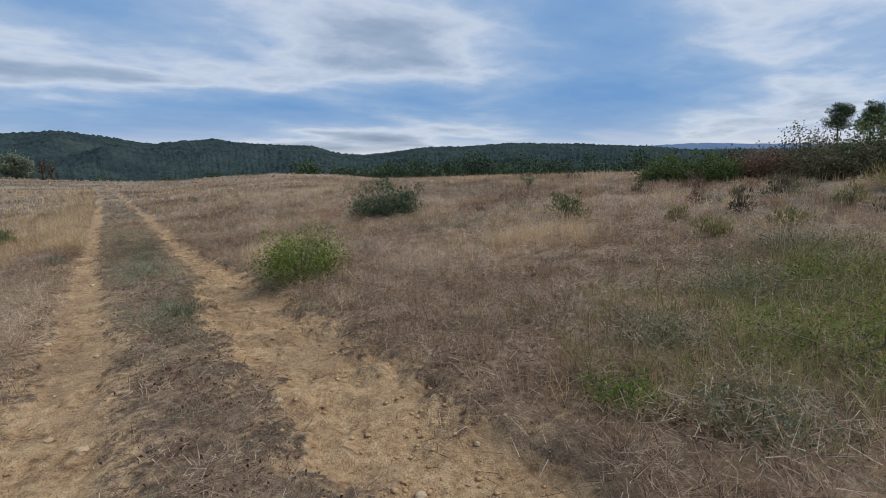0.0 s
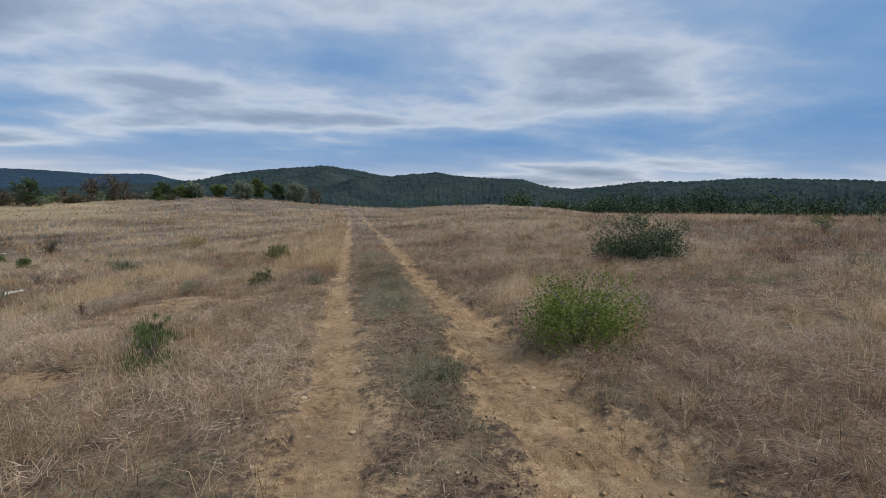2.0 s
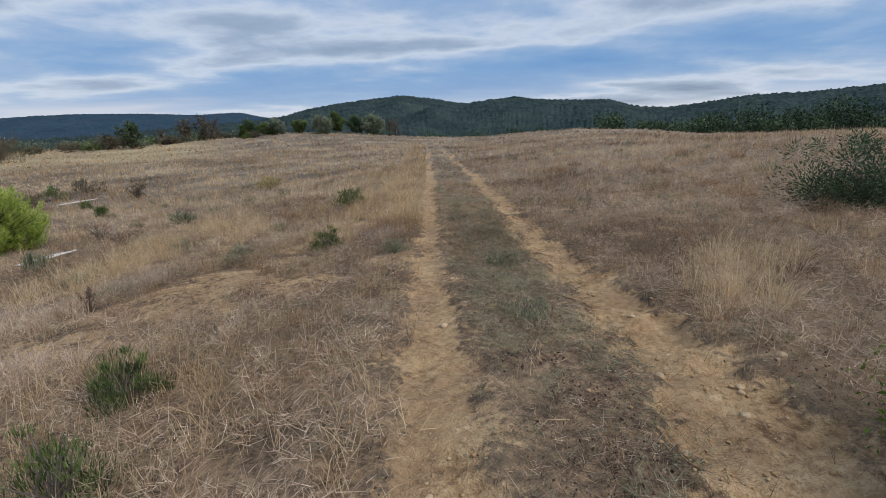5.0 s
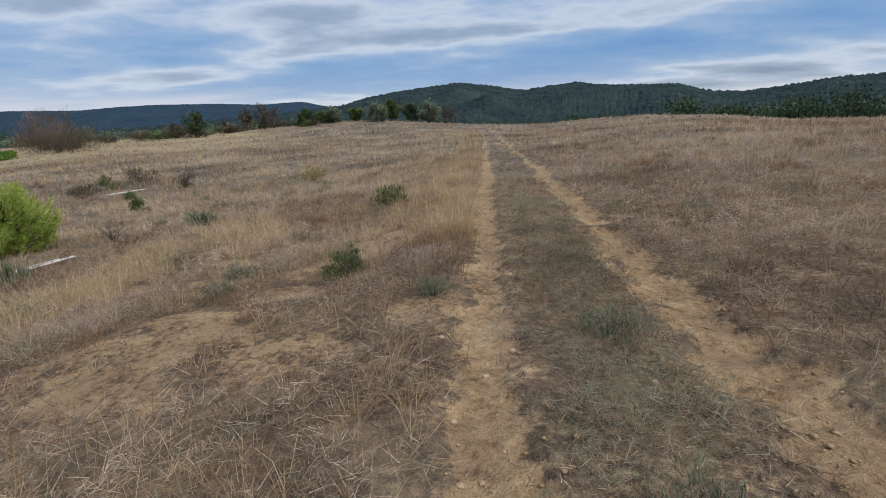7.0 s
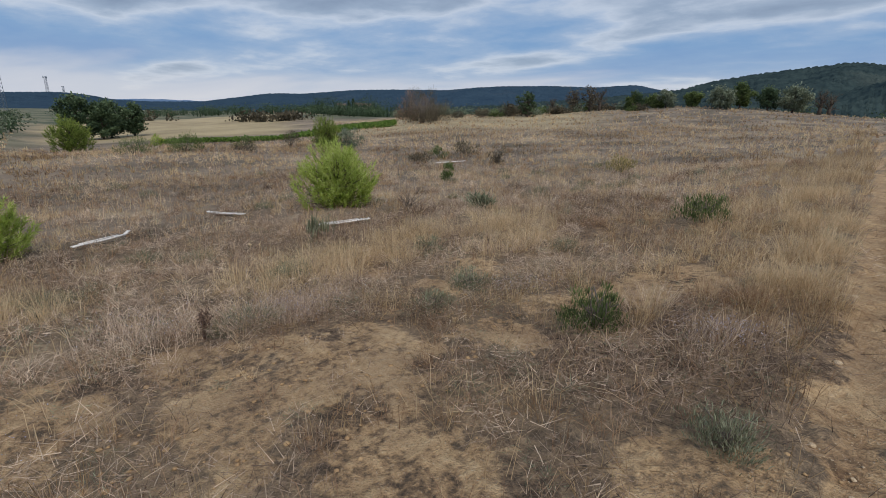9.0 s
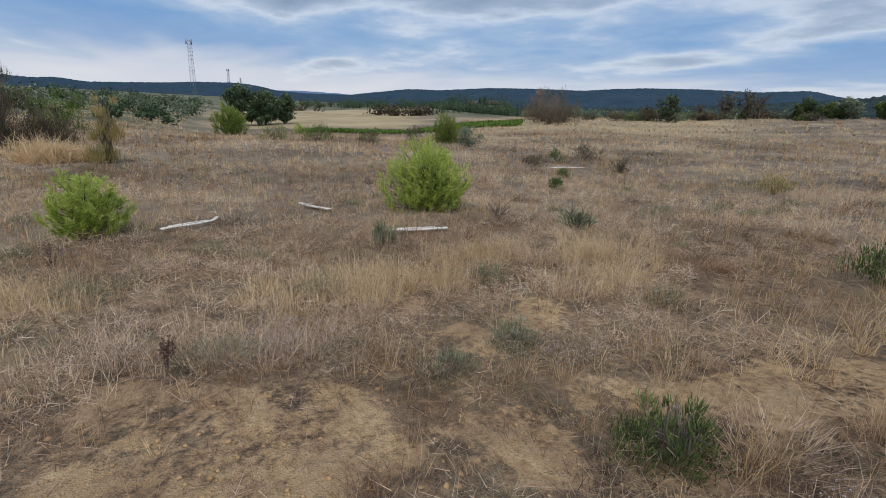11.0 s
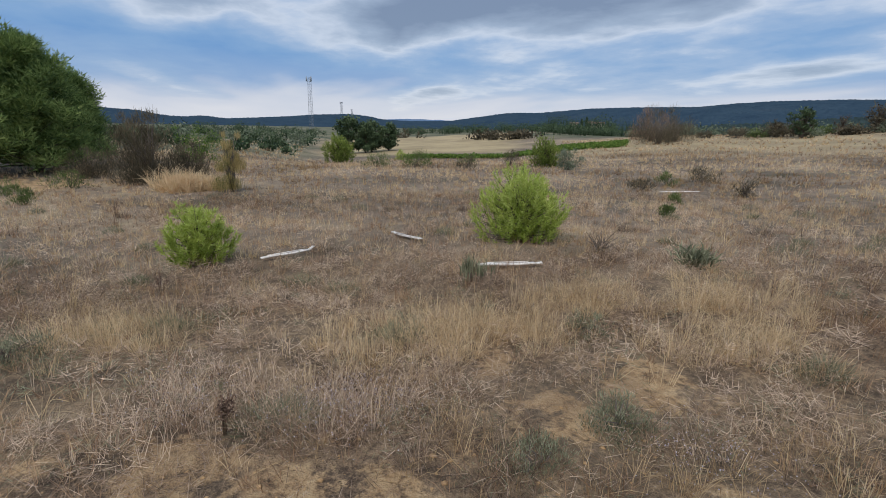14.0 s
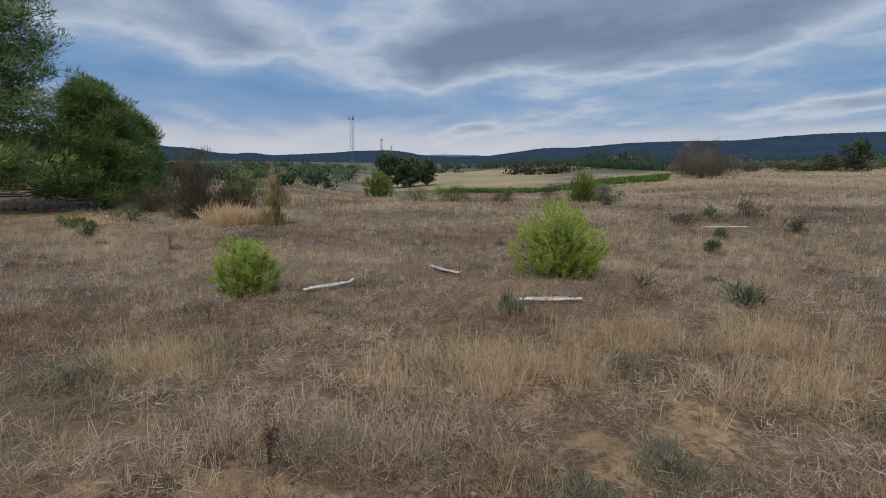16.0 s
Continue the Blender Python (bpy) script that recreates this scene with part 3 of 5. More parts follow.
def tree(name, x, y, wide, high, leaf_mat, label, category="tree", stem=0.25, lobes=14, count=5000, leaf=0.12, aspect=0.35, flat=0.6, needle=True, bare_limbs=False, group="", lean=0.0, low=0.0, trunk_share=0.35):
    """A tapered trunk, forked limbs, and a crown of many small tufts in uneven lobes."""
    thing = tagged(empty(name, x, y), label, category, group)
    wood = Bunch()
    top = np.array([lean * high, 0, high * 0.78])
    trunk = [np.array([0, 0, -0.2]), top * 0.3 + rng.normal(size=3) * high * 0.012, top * 0.62 + rng.normal(size=3) * high * 0.02, top]
    tube(wood, trunk, (stem, stem * 0.75, stem * 0.5, stem * 0.14), 8)
    hubs = []
    for k in range(lobes):
        level = trunk_share + (1 - trunk_share) * (k + 0.5) / lobes
        a = k * 2.399 + rng.normal() * 0.3
        out = wide * 0.5 * (0.25 + 0.62 * rng.random()) * (1.05 - 0.55 * abs(level - 0.55) * 1.5)
        hub = np.array([math.cos(a) * out + lean * high * level, math.sin(a) * out, high * (low + (1 - low) * level) * 0.93])
        hubs.append((*hub, wide * (0.14 + 0.11 * rng.random())))
        from_ = top * min(0.95, level * 0.75)
        tube(wood, [from_, from_ * 0.4 + hub * 0.6 - (0, 0, 0.02 * high), hub], (stem * 0.34, stem * 0.2, stem * 0.06), 5)
        if bare_limbs:
            for m in range(9):
                f = from_ + (hub - from_) * (0.35 + 0.65 * rng.random())
                w = unit(rng.normal(size=3) + (0, 0, 0.9))
                e = f + w * wide * (0.12 + 0.14 * rng.random())
                tube(wood, [f, (f + e) / 2 + rng.normal(size=3) * 0.03 * wide, e], (stem * 0.14, stem * 0.08, stem * 0.03), 3)
                hubs.append((*e, wide * 0.07))
    part("trunk", wood, BARK, thing)
    hubs = np.array(hubs)
    pick = rng.integers(0, len(hubs), count)
    d = around(count)
    away = rng.random(count) ** 0.4 * (0.8 + 0.5 * np.sin(d[:, 0] * 5 + pick) * np.sin(d[:, 1] * 6 + pick * 2))
    at = hubs[pick, :3] + d * (1, 1, flat) * (hubs[pick, 3] * away)[:, None]
    at[:, 2] = np.maximum(at[:, 2], 0.05)
    shade = rng.normal(size=len(hubs)) * 0.12
    # light from above is put into the tone: upward tufts lighter
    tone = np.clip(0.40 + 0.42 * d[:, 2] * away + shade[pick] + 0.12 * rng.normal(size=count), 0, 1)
    crown = Bunch()
    size = leaf * (0.6 + 0.8 * rng.random(count))
    if needle:
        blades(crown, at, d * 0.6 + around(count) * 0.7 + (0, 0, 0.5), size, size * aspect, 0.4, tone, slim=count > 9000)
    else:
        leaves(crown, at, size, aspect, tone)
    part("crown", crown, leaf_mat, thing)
    return thing


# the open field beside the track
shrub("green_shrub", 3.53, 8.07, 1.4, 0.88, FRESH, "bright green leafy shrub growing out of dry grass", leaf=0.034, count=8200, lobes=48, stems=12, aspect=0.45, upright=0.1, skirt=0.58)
shrub("juniper_bush", 8.6, 14.7, 2.5, 1.3, OAK, "dark green juniper bush in purplish dry grass", "bush", leaf=0.06, count=13000, lobes=26, stems=14, aspect=0.3, skirt=0.8, needle=True)
shrub("small_bush", 9.9, 8.2, 1.0, 0.62, ROSEMARY, "small dull green bush in brown grass", "bush", leaf=0.05, count=1100, lobes=7, group="small bushes in the field", needle=True, aspect=0.3, upright=0.4)
shrub("small_bush", 18.0, 17.6, 0.9, 0.75, ROSEMARY, "small dull green bush in brown grass", "bush", leaf=0.07, count=700, group="small bushes in the field", needle=True, aspect=0.3)
shrub("small_bush", 23.5, 19.6, 1.3, 0.7, BROOM, "small withered brown bush in the field", "bush", leaf=0.08, count=700, group="small bushes in the field", needle=True, aspect=0.25)
shrub("rosemary_shrub", -1.22, 8.45, 0.75, 0.46, ROSEMARY, "dark green rosemary shrub among tan grass beside the track", leaf=0.05, count=2200, lobes=10, aspect=0.13, needle=True, upright=0.6, stems=18, skirt=0.9, group="dark shrubs on the bank")
shrub("rosemary_shrub", -1.62, 9.65, 0.6, 0.36, ROSEMARY, "dark green rosemary shrub on the bank", leaf=0.05, count=2200, lobes=10, aspect=0.13, needle=True, upright=0.6, stems=18, skirt=0.9, group="dark shrubs on the bank")
shrub("rosemary_shrub", -1.22, 14.95, 0.72, 0.42, ROSEMARY, "dark green rosemary shrub with dead lower stems", leaf=0.05, count=2400, lobes=11, aspect=0.13, needle=True, upright=0.6, stems=24, skirt=0.9, group="dark shrubs on the bank")
shrub("rosemary_shrub", -1.75, 20.4, 1.0, 0.5, ROSEMARY, "dark green rosemary shrub in tall dry grass", leaf=0.07, count=1500, lobes=9, aspect=0.16, needle=True, upright=0.7, stems=14, group="dark shrubs on the bank")
shrub("yucca_clump", -6.45, 19.9, 0.72, 0.30, HERB, "clump of stiff dull green pointed leaves", "plant", leaf=0.2, count=420, lobes=12, aspect=0.12, needle=True, upright=0.3)
shrub("reed_tuft", -7.75, 16.2, 0.6, 0.36, HERB, "tuft of greenish stiff stems beside a plank", "plant", leaf=0.22, count=260, lobes=6, aspect=0.06, needle=True, upright=0.8)
shrub("broom_shrub", -32.0, 6.7, 3.7, 3.7, BROOM, "large rounded dark brown broom shrub", leaf=0.26, count=17000, lobes=40, aspect=0.06, needle=True, upright=0.45, skirt=0.95, flat=0.7, stems=26, group="broom shrubs at the field edge")
shrub("broom_shrub", -28.2, 11.3, 1.9, 2.9, BROOM_YELLOW, "upright yellowing broom shrub in dry grass", leaf=0.28, count=5000, lobes=18, aspect=0.05, needle=True, upright=0.8, skirt=0.95, stems=26, group="broom shrubs at the field edge")
shrub("broom_shrub", -35.5, 8.3, 3.0, 2.0, BROOM, "greyish brown broom shrub behind dry grass", leaf=0.25, count=5600, lobes=24, aspect=0.07, needle=True, upright=0.5, skirt=0.95, stems=16, group="broom shrubs at the field edge")
shrub("broom_shrub", -35.0, 3.2, 3.4, 1.6, BROOM, "low greyish broom shrub below the pines", leaf=0.22, count=4600, lobes=22, aspect=0.07, needle=True, upright=0.5, skirt=0.95, stems=14, group="broom shrubs at the field edge")
shrub("green_bush", -48.5, 7.8, 4.2, 3.2, VINE, "bright green bush behind the brown broom", "bush", leaf=0.16, count=3600, lobes=16, aspect=0.3, skirt=0.9)
for bx, by, bw, bh in ((-23.8, 4.0, 1.1, 0.6), (-30.2, 3.6, 2.0, 0.9), (-27.0, 2.2, 1.6, 0.7), (-21.1, 32.4, 1.5, 0.7), (-21.8, 35.0, 1.4, 0.8), (-22.3, 38.3, 2.6, 0.75),
                       (-16.6, 30.2, 0.7, 0.5), (-13.0, 26.0, 0.6, 0.45), (-43.7, 36.5, 2.6, 1.5), (-47.0, 33.5, 2.4, 1.2), (-42.6, 26.1, 4.2, 1.3), (-45.0, 23.0, 3.6, 1.1), (-38.5, 29.5, 2.2, 0.9)):
    shrub("low_shrub", bx, by, bw, bh, (ROSEMARY, BROOM)[int(abs(bx * 10)) % 2], "low dull green and brown shrub in dry grass", leaf=0.10 + bw * 0.02, count=int(500 + 300 * bw), lobes=8, aspect=0.16, needle=True, upright=0.4, group="low shrubs in the field")
shrub("purple_shrub", -17.2, 35.4, 1.5, 1.05, BROOM, "dark purplish half-dead shrub", leaf=0.14, count=900, lobes=7, aspect=0.12, needle=True, upright=0.4, stems=20)
shrub("yellow_green_shrub", -8.4, 32.9, 1.6, 0.7, BROOM_YELLOW, "low yellow-green shrub in tan grass", leaf=0.12, count=900, lobes=7, aspect=0.2, needle=True, upright=0.4)
shrub("bare_shrub", -8.9, 19.9, 1.1, 0.55, SCRUB, "leafless grey twiggy shrub", leaf=0.16, count=260, lobes=8, aspect=0.03, needle=True, upright=0.3, stems=30)
shrub("grey_shrub", -34.3, 37.0, 2.6, 1.75, WILLOW, "rounded grey-green shrub beside a young pine", leaf=0.12, count=3000, lobes=10, aspect=0.35)

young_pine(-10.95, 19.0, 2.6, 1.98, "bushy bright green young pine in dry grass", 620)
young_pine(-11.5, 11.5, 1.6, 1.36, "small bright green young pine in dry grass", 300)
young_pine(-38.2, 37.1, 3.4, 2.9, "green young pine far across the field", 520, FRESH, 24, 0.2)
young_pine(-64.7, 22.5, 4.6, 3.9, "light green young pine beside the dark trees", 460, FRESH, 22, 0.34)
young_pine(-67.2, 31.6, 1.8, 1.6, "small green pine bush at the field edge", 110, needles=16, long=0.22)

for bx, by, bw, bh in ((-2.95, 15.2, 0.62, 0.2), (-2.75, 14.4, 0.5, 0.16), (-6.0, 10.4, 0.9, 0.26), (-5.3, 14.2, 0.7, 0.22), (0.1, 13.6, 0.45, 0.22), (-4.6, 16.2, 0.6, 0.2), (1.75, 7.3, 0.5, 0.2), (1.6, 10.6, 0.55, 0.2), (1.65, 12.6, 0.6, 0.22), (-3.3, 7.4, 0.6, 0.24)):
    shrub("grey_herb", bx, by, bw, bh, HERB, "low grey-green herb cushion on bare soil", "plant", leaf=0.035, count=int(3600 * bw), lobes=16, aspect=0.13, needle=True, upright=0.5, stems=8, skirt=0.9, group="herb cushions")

# pines that close the field
def puff_pine(name, x, y, wide, high, mat, label, group, limbs, low=0.04, dome=0.55, stem=0.2, tufts=11, needles=64, long=0.32, puff=0.72):
    """A pine: limbs in uneven tiers, each with flat plates of needle tufts along its outer half, and gaps between."""
    thing = tagged(empty(name, x, y), label, "pine", group)
    wood, crown = Bunch(), Bunch()
    trunk = np.array([(0, 0, -0.3), (0.02 * high, 0, high * 0.35), (-0.01 * high, 0.02 * high, high * 0.7), (0.01 * high, 0, high * 0.96)])
    tube(wood, trunk, (stem, stem * 0.8, stem * 0.5, stem * 0.12), 8)
    at, size, tone = [], [], []
    for k in range(limbs):
        level = low + (1 - low) * ((k + rng.random()) / limbs)
        up_ = (level - low) / (1 - low)
        a = k * 2.399 + rng.normal() * 0.4
        reach = wide * 0.5 * (max(0.0, 1 - up_) ** dome * 0.94 + 0.08) * (0.62 + 0.42 * rng.random())
        foot = np.array([np.interp(level * high, trunk[:, 2], trunk[:, 0]), np.interp(level * high, trunk[:, 2], trunk[:, 1]), level * high * 0.96])
        end = foot + (math.cos(a) * reach, math.sin(a) * reach, reach * (0.05 + 0.45 * up_) + 0.02 * high)
        mid = foot * 0.5 + end * 0.5 - (0, 0, reach * 0.06)
        tube(wood, [foot, mid, end], (stem * 0.32 * (1 - 0.6 * up_), stem * 0.2 * (1 - 0.6 * up_), stem * 0.05), 5)
        shade = rng.normal() * 0.10
        for m in range(tufts):
            f = 0.30 + 0.72 * (m + rng.random()) / tufts
            across = rng.normal() * reach * 0.20
            c = foot + (end - foot) * f + (-math.sin(a) * across, math.cos(a) * across, abs(rng.normal()) * puff * 0.5)
            at.append(c), size.append(puff * (0.6 + 0.7 * rng.random())), tone.append(0.36 + shade + 0.10 * (f - 0.6) + rng.normal() * 0.07)
    at, size, tone = (np.repeat(np.array(m), needles, 0) for m in (at, size, tone))
    n = len(at)
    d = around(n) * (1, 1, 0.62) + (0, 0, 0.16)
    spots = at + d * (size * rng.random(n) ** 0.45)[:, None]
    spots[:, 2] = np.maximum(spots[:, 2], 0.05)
    # top light painted in: needles on the upper side of each tuft lighter
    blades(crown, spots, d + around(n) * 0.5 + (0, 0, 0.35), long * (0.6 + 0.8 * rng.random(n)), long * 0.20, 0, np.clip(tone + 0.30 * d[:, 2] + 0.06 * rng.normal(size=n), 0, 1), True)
    part("trunk", wood, BARK, thing)
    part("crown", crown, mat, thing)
    return thing


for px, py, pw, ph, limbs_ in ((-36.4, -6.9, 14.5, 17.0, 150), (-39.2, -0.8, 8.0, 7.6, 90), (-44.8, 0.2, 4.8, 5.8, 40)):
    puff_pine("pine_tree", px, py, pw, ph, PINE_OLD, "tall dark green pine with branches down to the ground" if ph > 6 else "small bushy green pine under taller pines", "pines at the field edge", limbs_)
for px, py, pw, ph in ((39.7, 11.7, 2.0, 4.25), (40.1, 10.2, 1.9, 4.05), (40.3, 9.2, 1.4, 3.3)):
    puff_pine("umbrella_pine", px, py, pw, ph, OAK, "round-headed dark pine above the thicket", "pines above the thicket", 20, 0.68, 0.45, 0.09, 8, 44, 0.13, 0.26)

# thicket to the right of the start
for k, (px, py, pw, ph, kind) in enumerate(((22.5, 13.2, 2.6, 1.7, 0), (22.8, 11.0, 2.8, 2.0, 0), (24.0, 9.6, 3.4, 2.5, 1), (25.5, 8.6, 3.2, 2.6, 2), (23.5, 7.4, 3.6, 2.5, 2), (24.5, 5.8, 3.8, 2.9, 0),
                                           (22.5, 4.6, 3.4, 2.6, 2), (27.0, 6.8, 3.8, 3.2, 0), (21.0, 3.2, 3.4, 2.4, 0), (17.4, 3.9, 1.6, 1.3, 3), (24.0, 2.6, 4.0, 3.0, 2), (18.5, 1.4, 2.6, 1.9, 0), (20.6, 6.2, 2.0, 1.3, 2), (19.5, 0.0, 3.2, 2.2, 2))):
    shrub("thicket_bush", px, py, pw * 0.95, ph * (0.78 + 0.15 * math.sin(k * 2.7)), (ROSEMARY, RUST, OLIVE, BROOM_YELLOW)[kind],
          ("dense dull green bush in the thicket", "rust-coloured dying bush in the thicket", "dark brown twiggy bush in the thicket", "golden dry bush in the thicket")[kind],
          "bush", leaf=0.095, count=6200, lobes=34, aspect=(0.55, 0.55, 0.5, 0.12)[kind], needle=kind > 2, stems=3, group="thicket bushes", flat=0.7, skirt=0.95)
for px, py, pw, ph, kind in ((5.5, 2.0, 1.7, 0.34, 0), (4.2, 1.95, 1.0, 0.20, 1), (6.5, 3.0, 1.5, 0.36, 1), (3.9, 2.6, 0.7, 0.18, 0), (5.0, 3.0, 1.0, 0.26, 1), (8.6, 3.2, 1.6, 0.4, 1), (6.3, 1.6, 1.4, 0.34, 0), (7.4, 2.4, 1.4, 0.36, 0)):
    shrub("bramble", px, py, pw, ph, (FRESH, HERB)[kind], "green trailing bramble among dry grass", "bush", leaf=0.026, count=int(2000 * pw), lobes=30, stems=6, aspect=0.5, group="brambles by the track", flat=0.35)

for px, py, pw, ph, kind in ((12.4, 5.6, 0.6, 0.8, 0), (13.6, 7.2, 0.5, 0.75, 1), (15.4, 6.0, 0.9, 0.8, 0), (14.2, 4.2, 0.9, 0.7, 2), (16.8, 8.6, 0.8, 0.7, 1), (11.0, 4.2, 0.8, 0.45, 2), (12.8, 3.0, 1.2, 0.6, 0),
                             (16.0, 10.4, 0.7, 0.6, 0), (10.2, 5.8, 0.6, 0.4, 2), (17.6, 6.6, 1.3, 0.9, 0), (9.2, 4.6, 0.9, 0.4, 2), (14.8, 2.6, 1.4, 0.8, 2), (18.2, 9.6, 1.0, 0.8, 1)):
    shrub("tall_weed", px, py, pw * 0.9, ph * 0.72, (OLIVE, RUST, GREEN_GRASS)[kind], ("olive-brown weed standing in dry grass", "rust-brown dead weed in dry grass", "half-green weed among dry grass")[kind], "weed", leaf=0.06, count=900,
          lobes=12, aspect=0.22, needle=True, upright=0.6, stems=8, skirt=0.9, group="tall weeds before the thicket")

# trees on the far side of the field
for px, py, pw, ph, mat_, tag in ((-58.2, 69.9, 7.5, 5.2, BROOM, "large dark leafless thicket tree"), (-66.0, 76.0, 8.5, 5.0, RUST, "reddish brown leafless thicket"), (-61.0, 76.0, 6.5, 4.0, BROOM, "dark leafless thicket tree")):
    shrub("thicket_tree", px, py, pw, ph, mat_, tag, "tree", leaf=0.5, count=5200, lobes=16, aspect=0.05, needle=True, upright=0.5, stems=30, group="thicket trees", flat=0.8, skirt=0.95)
for px, py, pw, ph, mat_, cn, bl, tag in ((-52.6, 93.6, 4.6, 4.6, OAK, 1800, True, "dark small tree with thin crown"), (-45.5, 105.5, 5.4, 4.8, BROOM, 700, True, "leafless dark almond tree"),
                                        (-48.5, 104.5, 4.0, 4.4, BROOM, 500, True, "leafless dark almond tree"), (-55.0, 97.0, 3.4, 3.0, BROOM, 500, True, "leafless dark almond tree"),
                                        (-38.0, 112.0, 4.6, 3.4, OAK, 1800, False, "small dark green tree at the field edge"), (-33.0, 113.0, 4.8, 3.2, WILLOW, 2000, False, "small green tree at the field edge"),
                                        (-58.5, 96.0, 3.2, 2.6, BROOM, 400, True, "leafless dark almond tree")):
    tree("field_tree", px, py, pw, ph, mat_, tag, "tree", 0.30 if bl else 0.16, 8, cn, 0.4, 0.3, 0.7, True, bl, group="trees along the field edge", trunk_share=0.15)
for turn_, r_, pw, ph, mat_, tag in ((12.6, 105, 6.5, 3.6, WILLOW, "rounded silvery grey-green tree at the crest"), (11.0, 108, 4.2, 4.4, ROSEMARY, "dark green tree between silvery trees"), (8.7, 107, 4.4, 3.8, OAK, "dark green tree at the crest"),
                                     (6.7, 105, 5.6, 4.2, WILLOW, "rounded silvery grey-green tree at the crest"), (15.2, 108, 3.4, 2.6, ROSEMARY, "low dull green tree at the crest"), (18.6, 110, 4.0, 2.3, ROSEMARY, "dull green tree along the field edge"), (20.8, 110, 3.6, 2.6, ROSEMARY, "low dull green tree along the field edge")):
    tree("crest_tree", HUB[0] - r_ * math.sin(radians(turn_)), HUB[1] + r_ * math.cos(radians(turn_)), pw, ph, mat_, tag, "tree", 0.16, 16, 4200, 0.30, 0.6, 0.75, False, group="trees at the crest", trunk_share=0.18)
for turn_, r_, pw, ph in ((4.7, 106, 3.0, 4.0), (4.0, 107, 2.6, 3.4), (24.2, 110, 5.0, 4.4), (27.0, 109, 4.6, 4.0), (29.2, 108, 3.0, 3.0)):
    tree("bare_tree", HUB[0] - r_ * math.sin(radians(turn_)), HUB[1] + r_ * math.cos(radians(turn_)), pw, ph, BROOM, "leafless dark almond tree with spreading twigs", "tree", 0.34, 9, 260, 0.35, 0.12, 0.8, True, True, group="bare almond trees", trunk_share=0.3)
for k in range(16):
    turn_, r_ = 19 + 19 * (k + rng.random()) / 16, 104 + 10 * rng.random()
    shrub("hedge_bush", HUB[0] - r_ * math.sin(radians(turn_)), HUB[1] + r_ * math.cos(radians(turn_)), 2.0 + 2.6 * rng.random(), 0.8 + 1.0 * rng.random(), (BROOM, ROSEMARY, WILLOW, BROOM)[k % 4],
          ("dark brown bush in the field hedge", "dull green bush in the field hedge", "silvery bush in the field hedge", "dark brown bush in the field hedge")[k % 4], "bush", leaf=0.28, count=700, lobes=10, aspect=0.5, stems=4, group="hedge bushes", flat=0.7, skirt=0.9)
for px, py, pw, ph in ((-62.2, 91.5, 3.6, 1.7), (-60.5, 97.0, 6.0, 2.0), (-57.5, 98.5, 4.0, 2.2), (-51.0, 101.0, 3.0, 1.2), (-66.0, 88.0, 3.0, 1.2)):
    shrub("dark_bush", px, py, pw, ph, BROOM, "dark low bush on the field margin", "bush", leaf=0.35, count=900, lobes=9, aspect=0.2, needle=True, group="dark bushes on the field margin")
for px, py, pw, ph in ((-95.0, 29.0, 6.5, 4.9), (-97.0, 34.0, 7.0, 4.3), (-99.0, 38.0, 6.0, 3.8), (-93.5, 32.0, 5.0, 4.0)):
    tree("dark_pine", px, py, pw * 0.9, ph * 1.45, OAK, "dark green pine in a clump beyond the field", "pine", 0.2, 18, 5200, 0.36, 0.6, 0.7, False, group="dark pine clump", trunk_share=0.15)


# ---- woods, vines and fields in the distance ----
def woods(name, spots, mat, label, leaf, count):
    """A far wood: trees of many tufts in lobed crowns on thin trunks, gathered as one."""
    b = Bunch()
    for x, y, wide, high in spots:
        z = float(land(x, y))
        lobes = 6
        hubs = np.stack([rng.normal(size=lobes) * wide * 0.22, rng.normal(size=lobes) * wide * 0.22, high * (0.30 + 0.55 * np.arange(lobes) / lobes)], 1)
        pick = rng.integers(0, lobes, count)
        d = around(count)
        at = np.array([x, y, z]) + hubs[pick] + d * (1, 1, 0.8) * (wide * 0.30 * rng.random(count) ** 0.4)[:, None]
        # random tone per tree, plus painted light on the lobes' upper side
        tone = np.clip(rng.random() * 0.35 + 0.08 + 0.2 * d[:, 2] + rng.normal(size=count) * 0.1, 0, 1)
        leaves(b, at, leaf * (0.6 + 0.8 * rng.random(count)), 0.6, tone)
        tube(b, [(x, y, z - 0.3), (x, y, z + high * 0.6)], (wide * 0.04, wide * 0.015), 4, 0.05)
    tagged(new(name, b.mesh(name, mat)), label, "woodland", kind="stuff")


def scatter(first, last, near, far, n, wide, high):
    out = []
    for k in range(n):
        a, r = radians(first + (last - first) * rng.random()), near + (far - near) * rng.random()
        s = 0.65 + 0.7 * rng.random()
        out.append((HUB[0] - r * math.sin(a), HUB[1] + r * math.cos(a), wide * s, high * s))
    return out


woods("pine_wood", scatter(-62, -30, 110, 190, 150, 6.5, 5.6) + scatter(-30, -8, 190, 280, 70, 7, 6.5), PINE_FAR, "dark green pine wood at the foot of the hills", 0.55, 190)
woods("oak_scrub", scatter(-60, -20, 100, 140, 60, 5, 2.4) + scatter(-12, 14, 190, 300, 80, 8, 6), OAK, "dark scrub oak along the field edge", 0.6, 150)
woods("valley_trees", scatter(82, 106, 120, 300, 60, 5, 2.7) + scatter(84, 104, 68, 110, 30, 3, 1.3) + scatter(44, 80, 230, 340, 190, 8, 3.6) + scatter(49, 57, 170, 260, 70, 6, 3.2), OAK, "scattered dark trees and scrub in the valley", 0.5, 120)
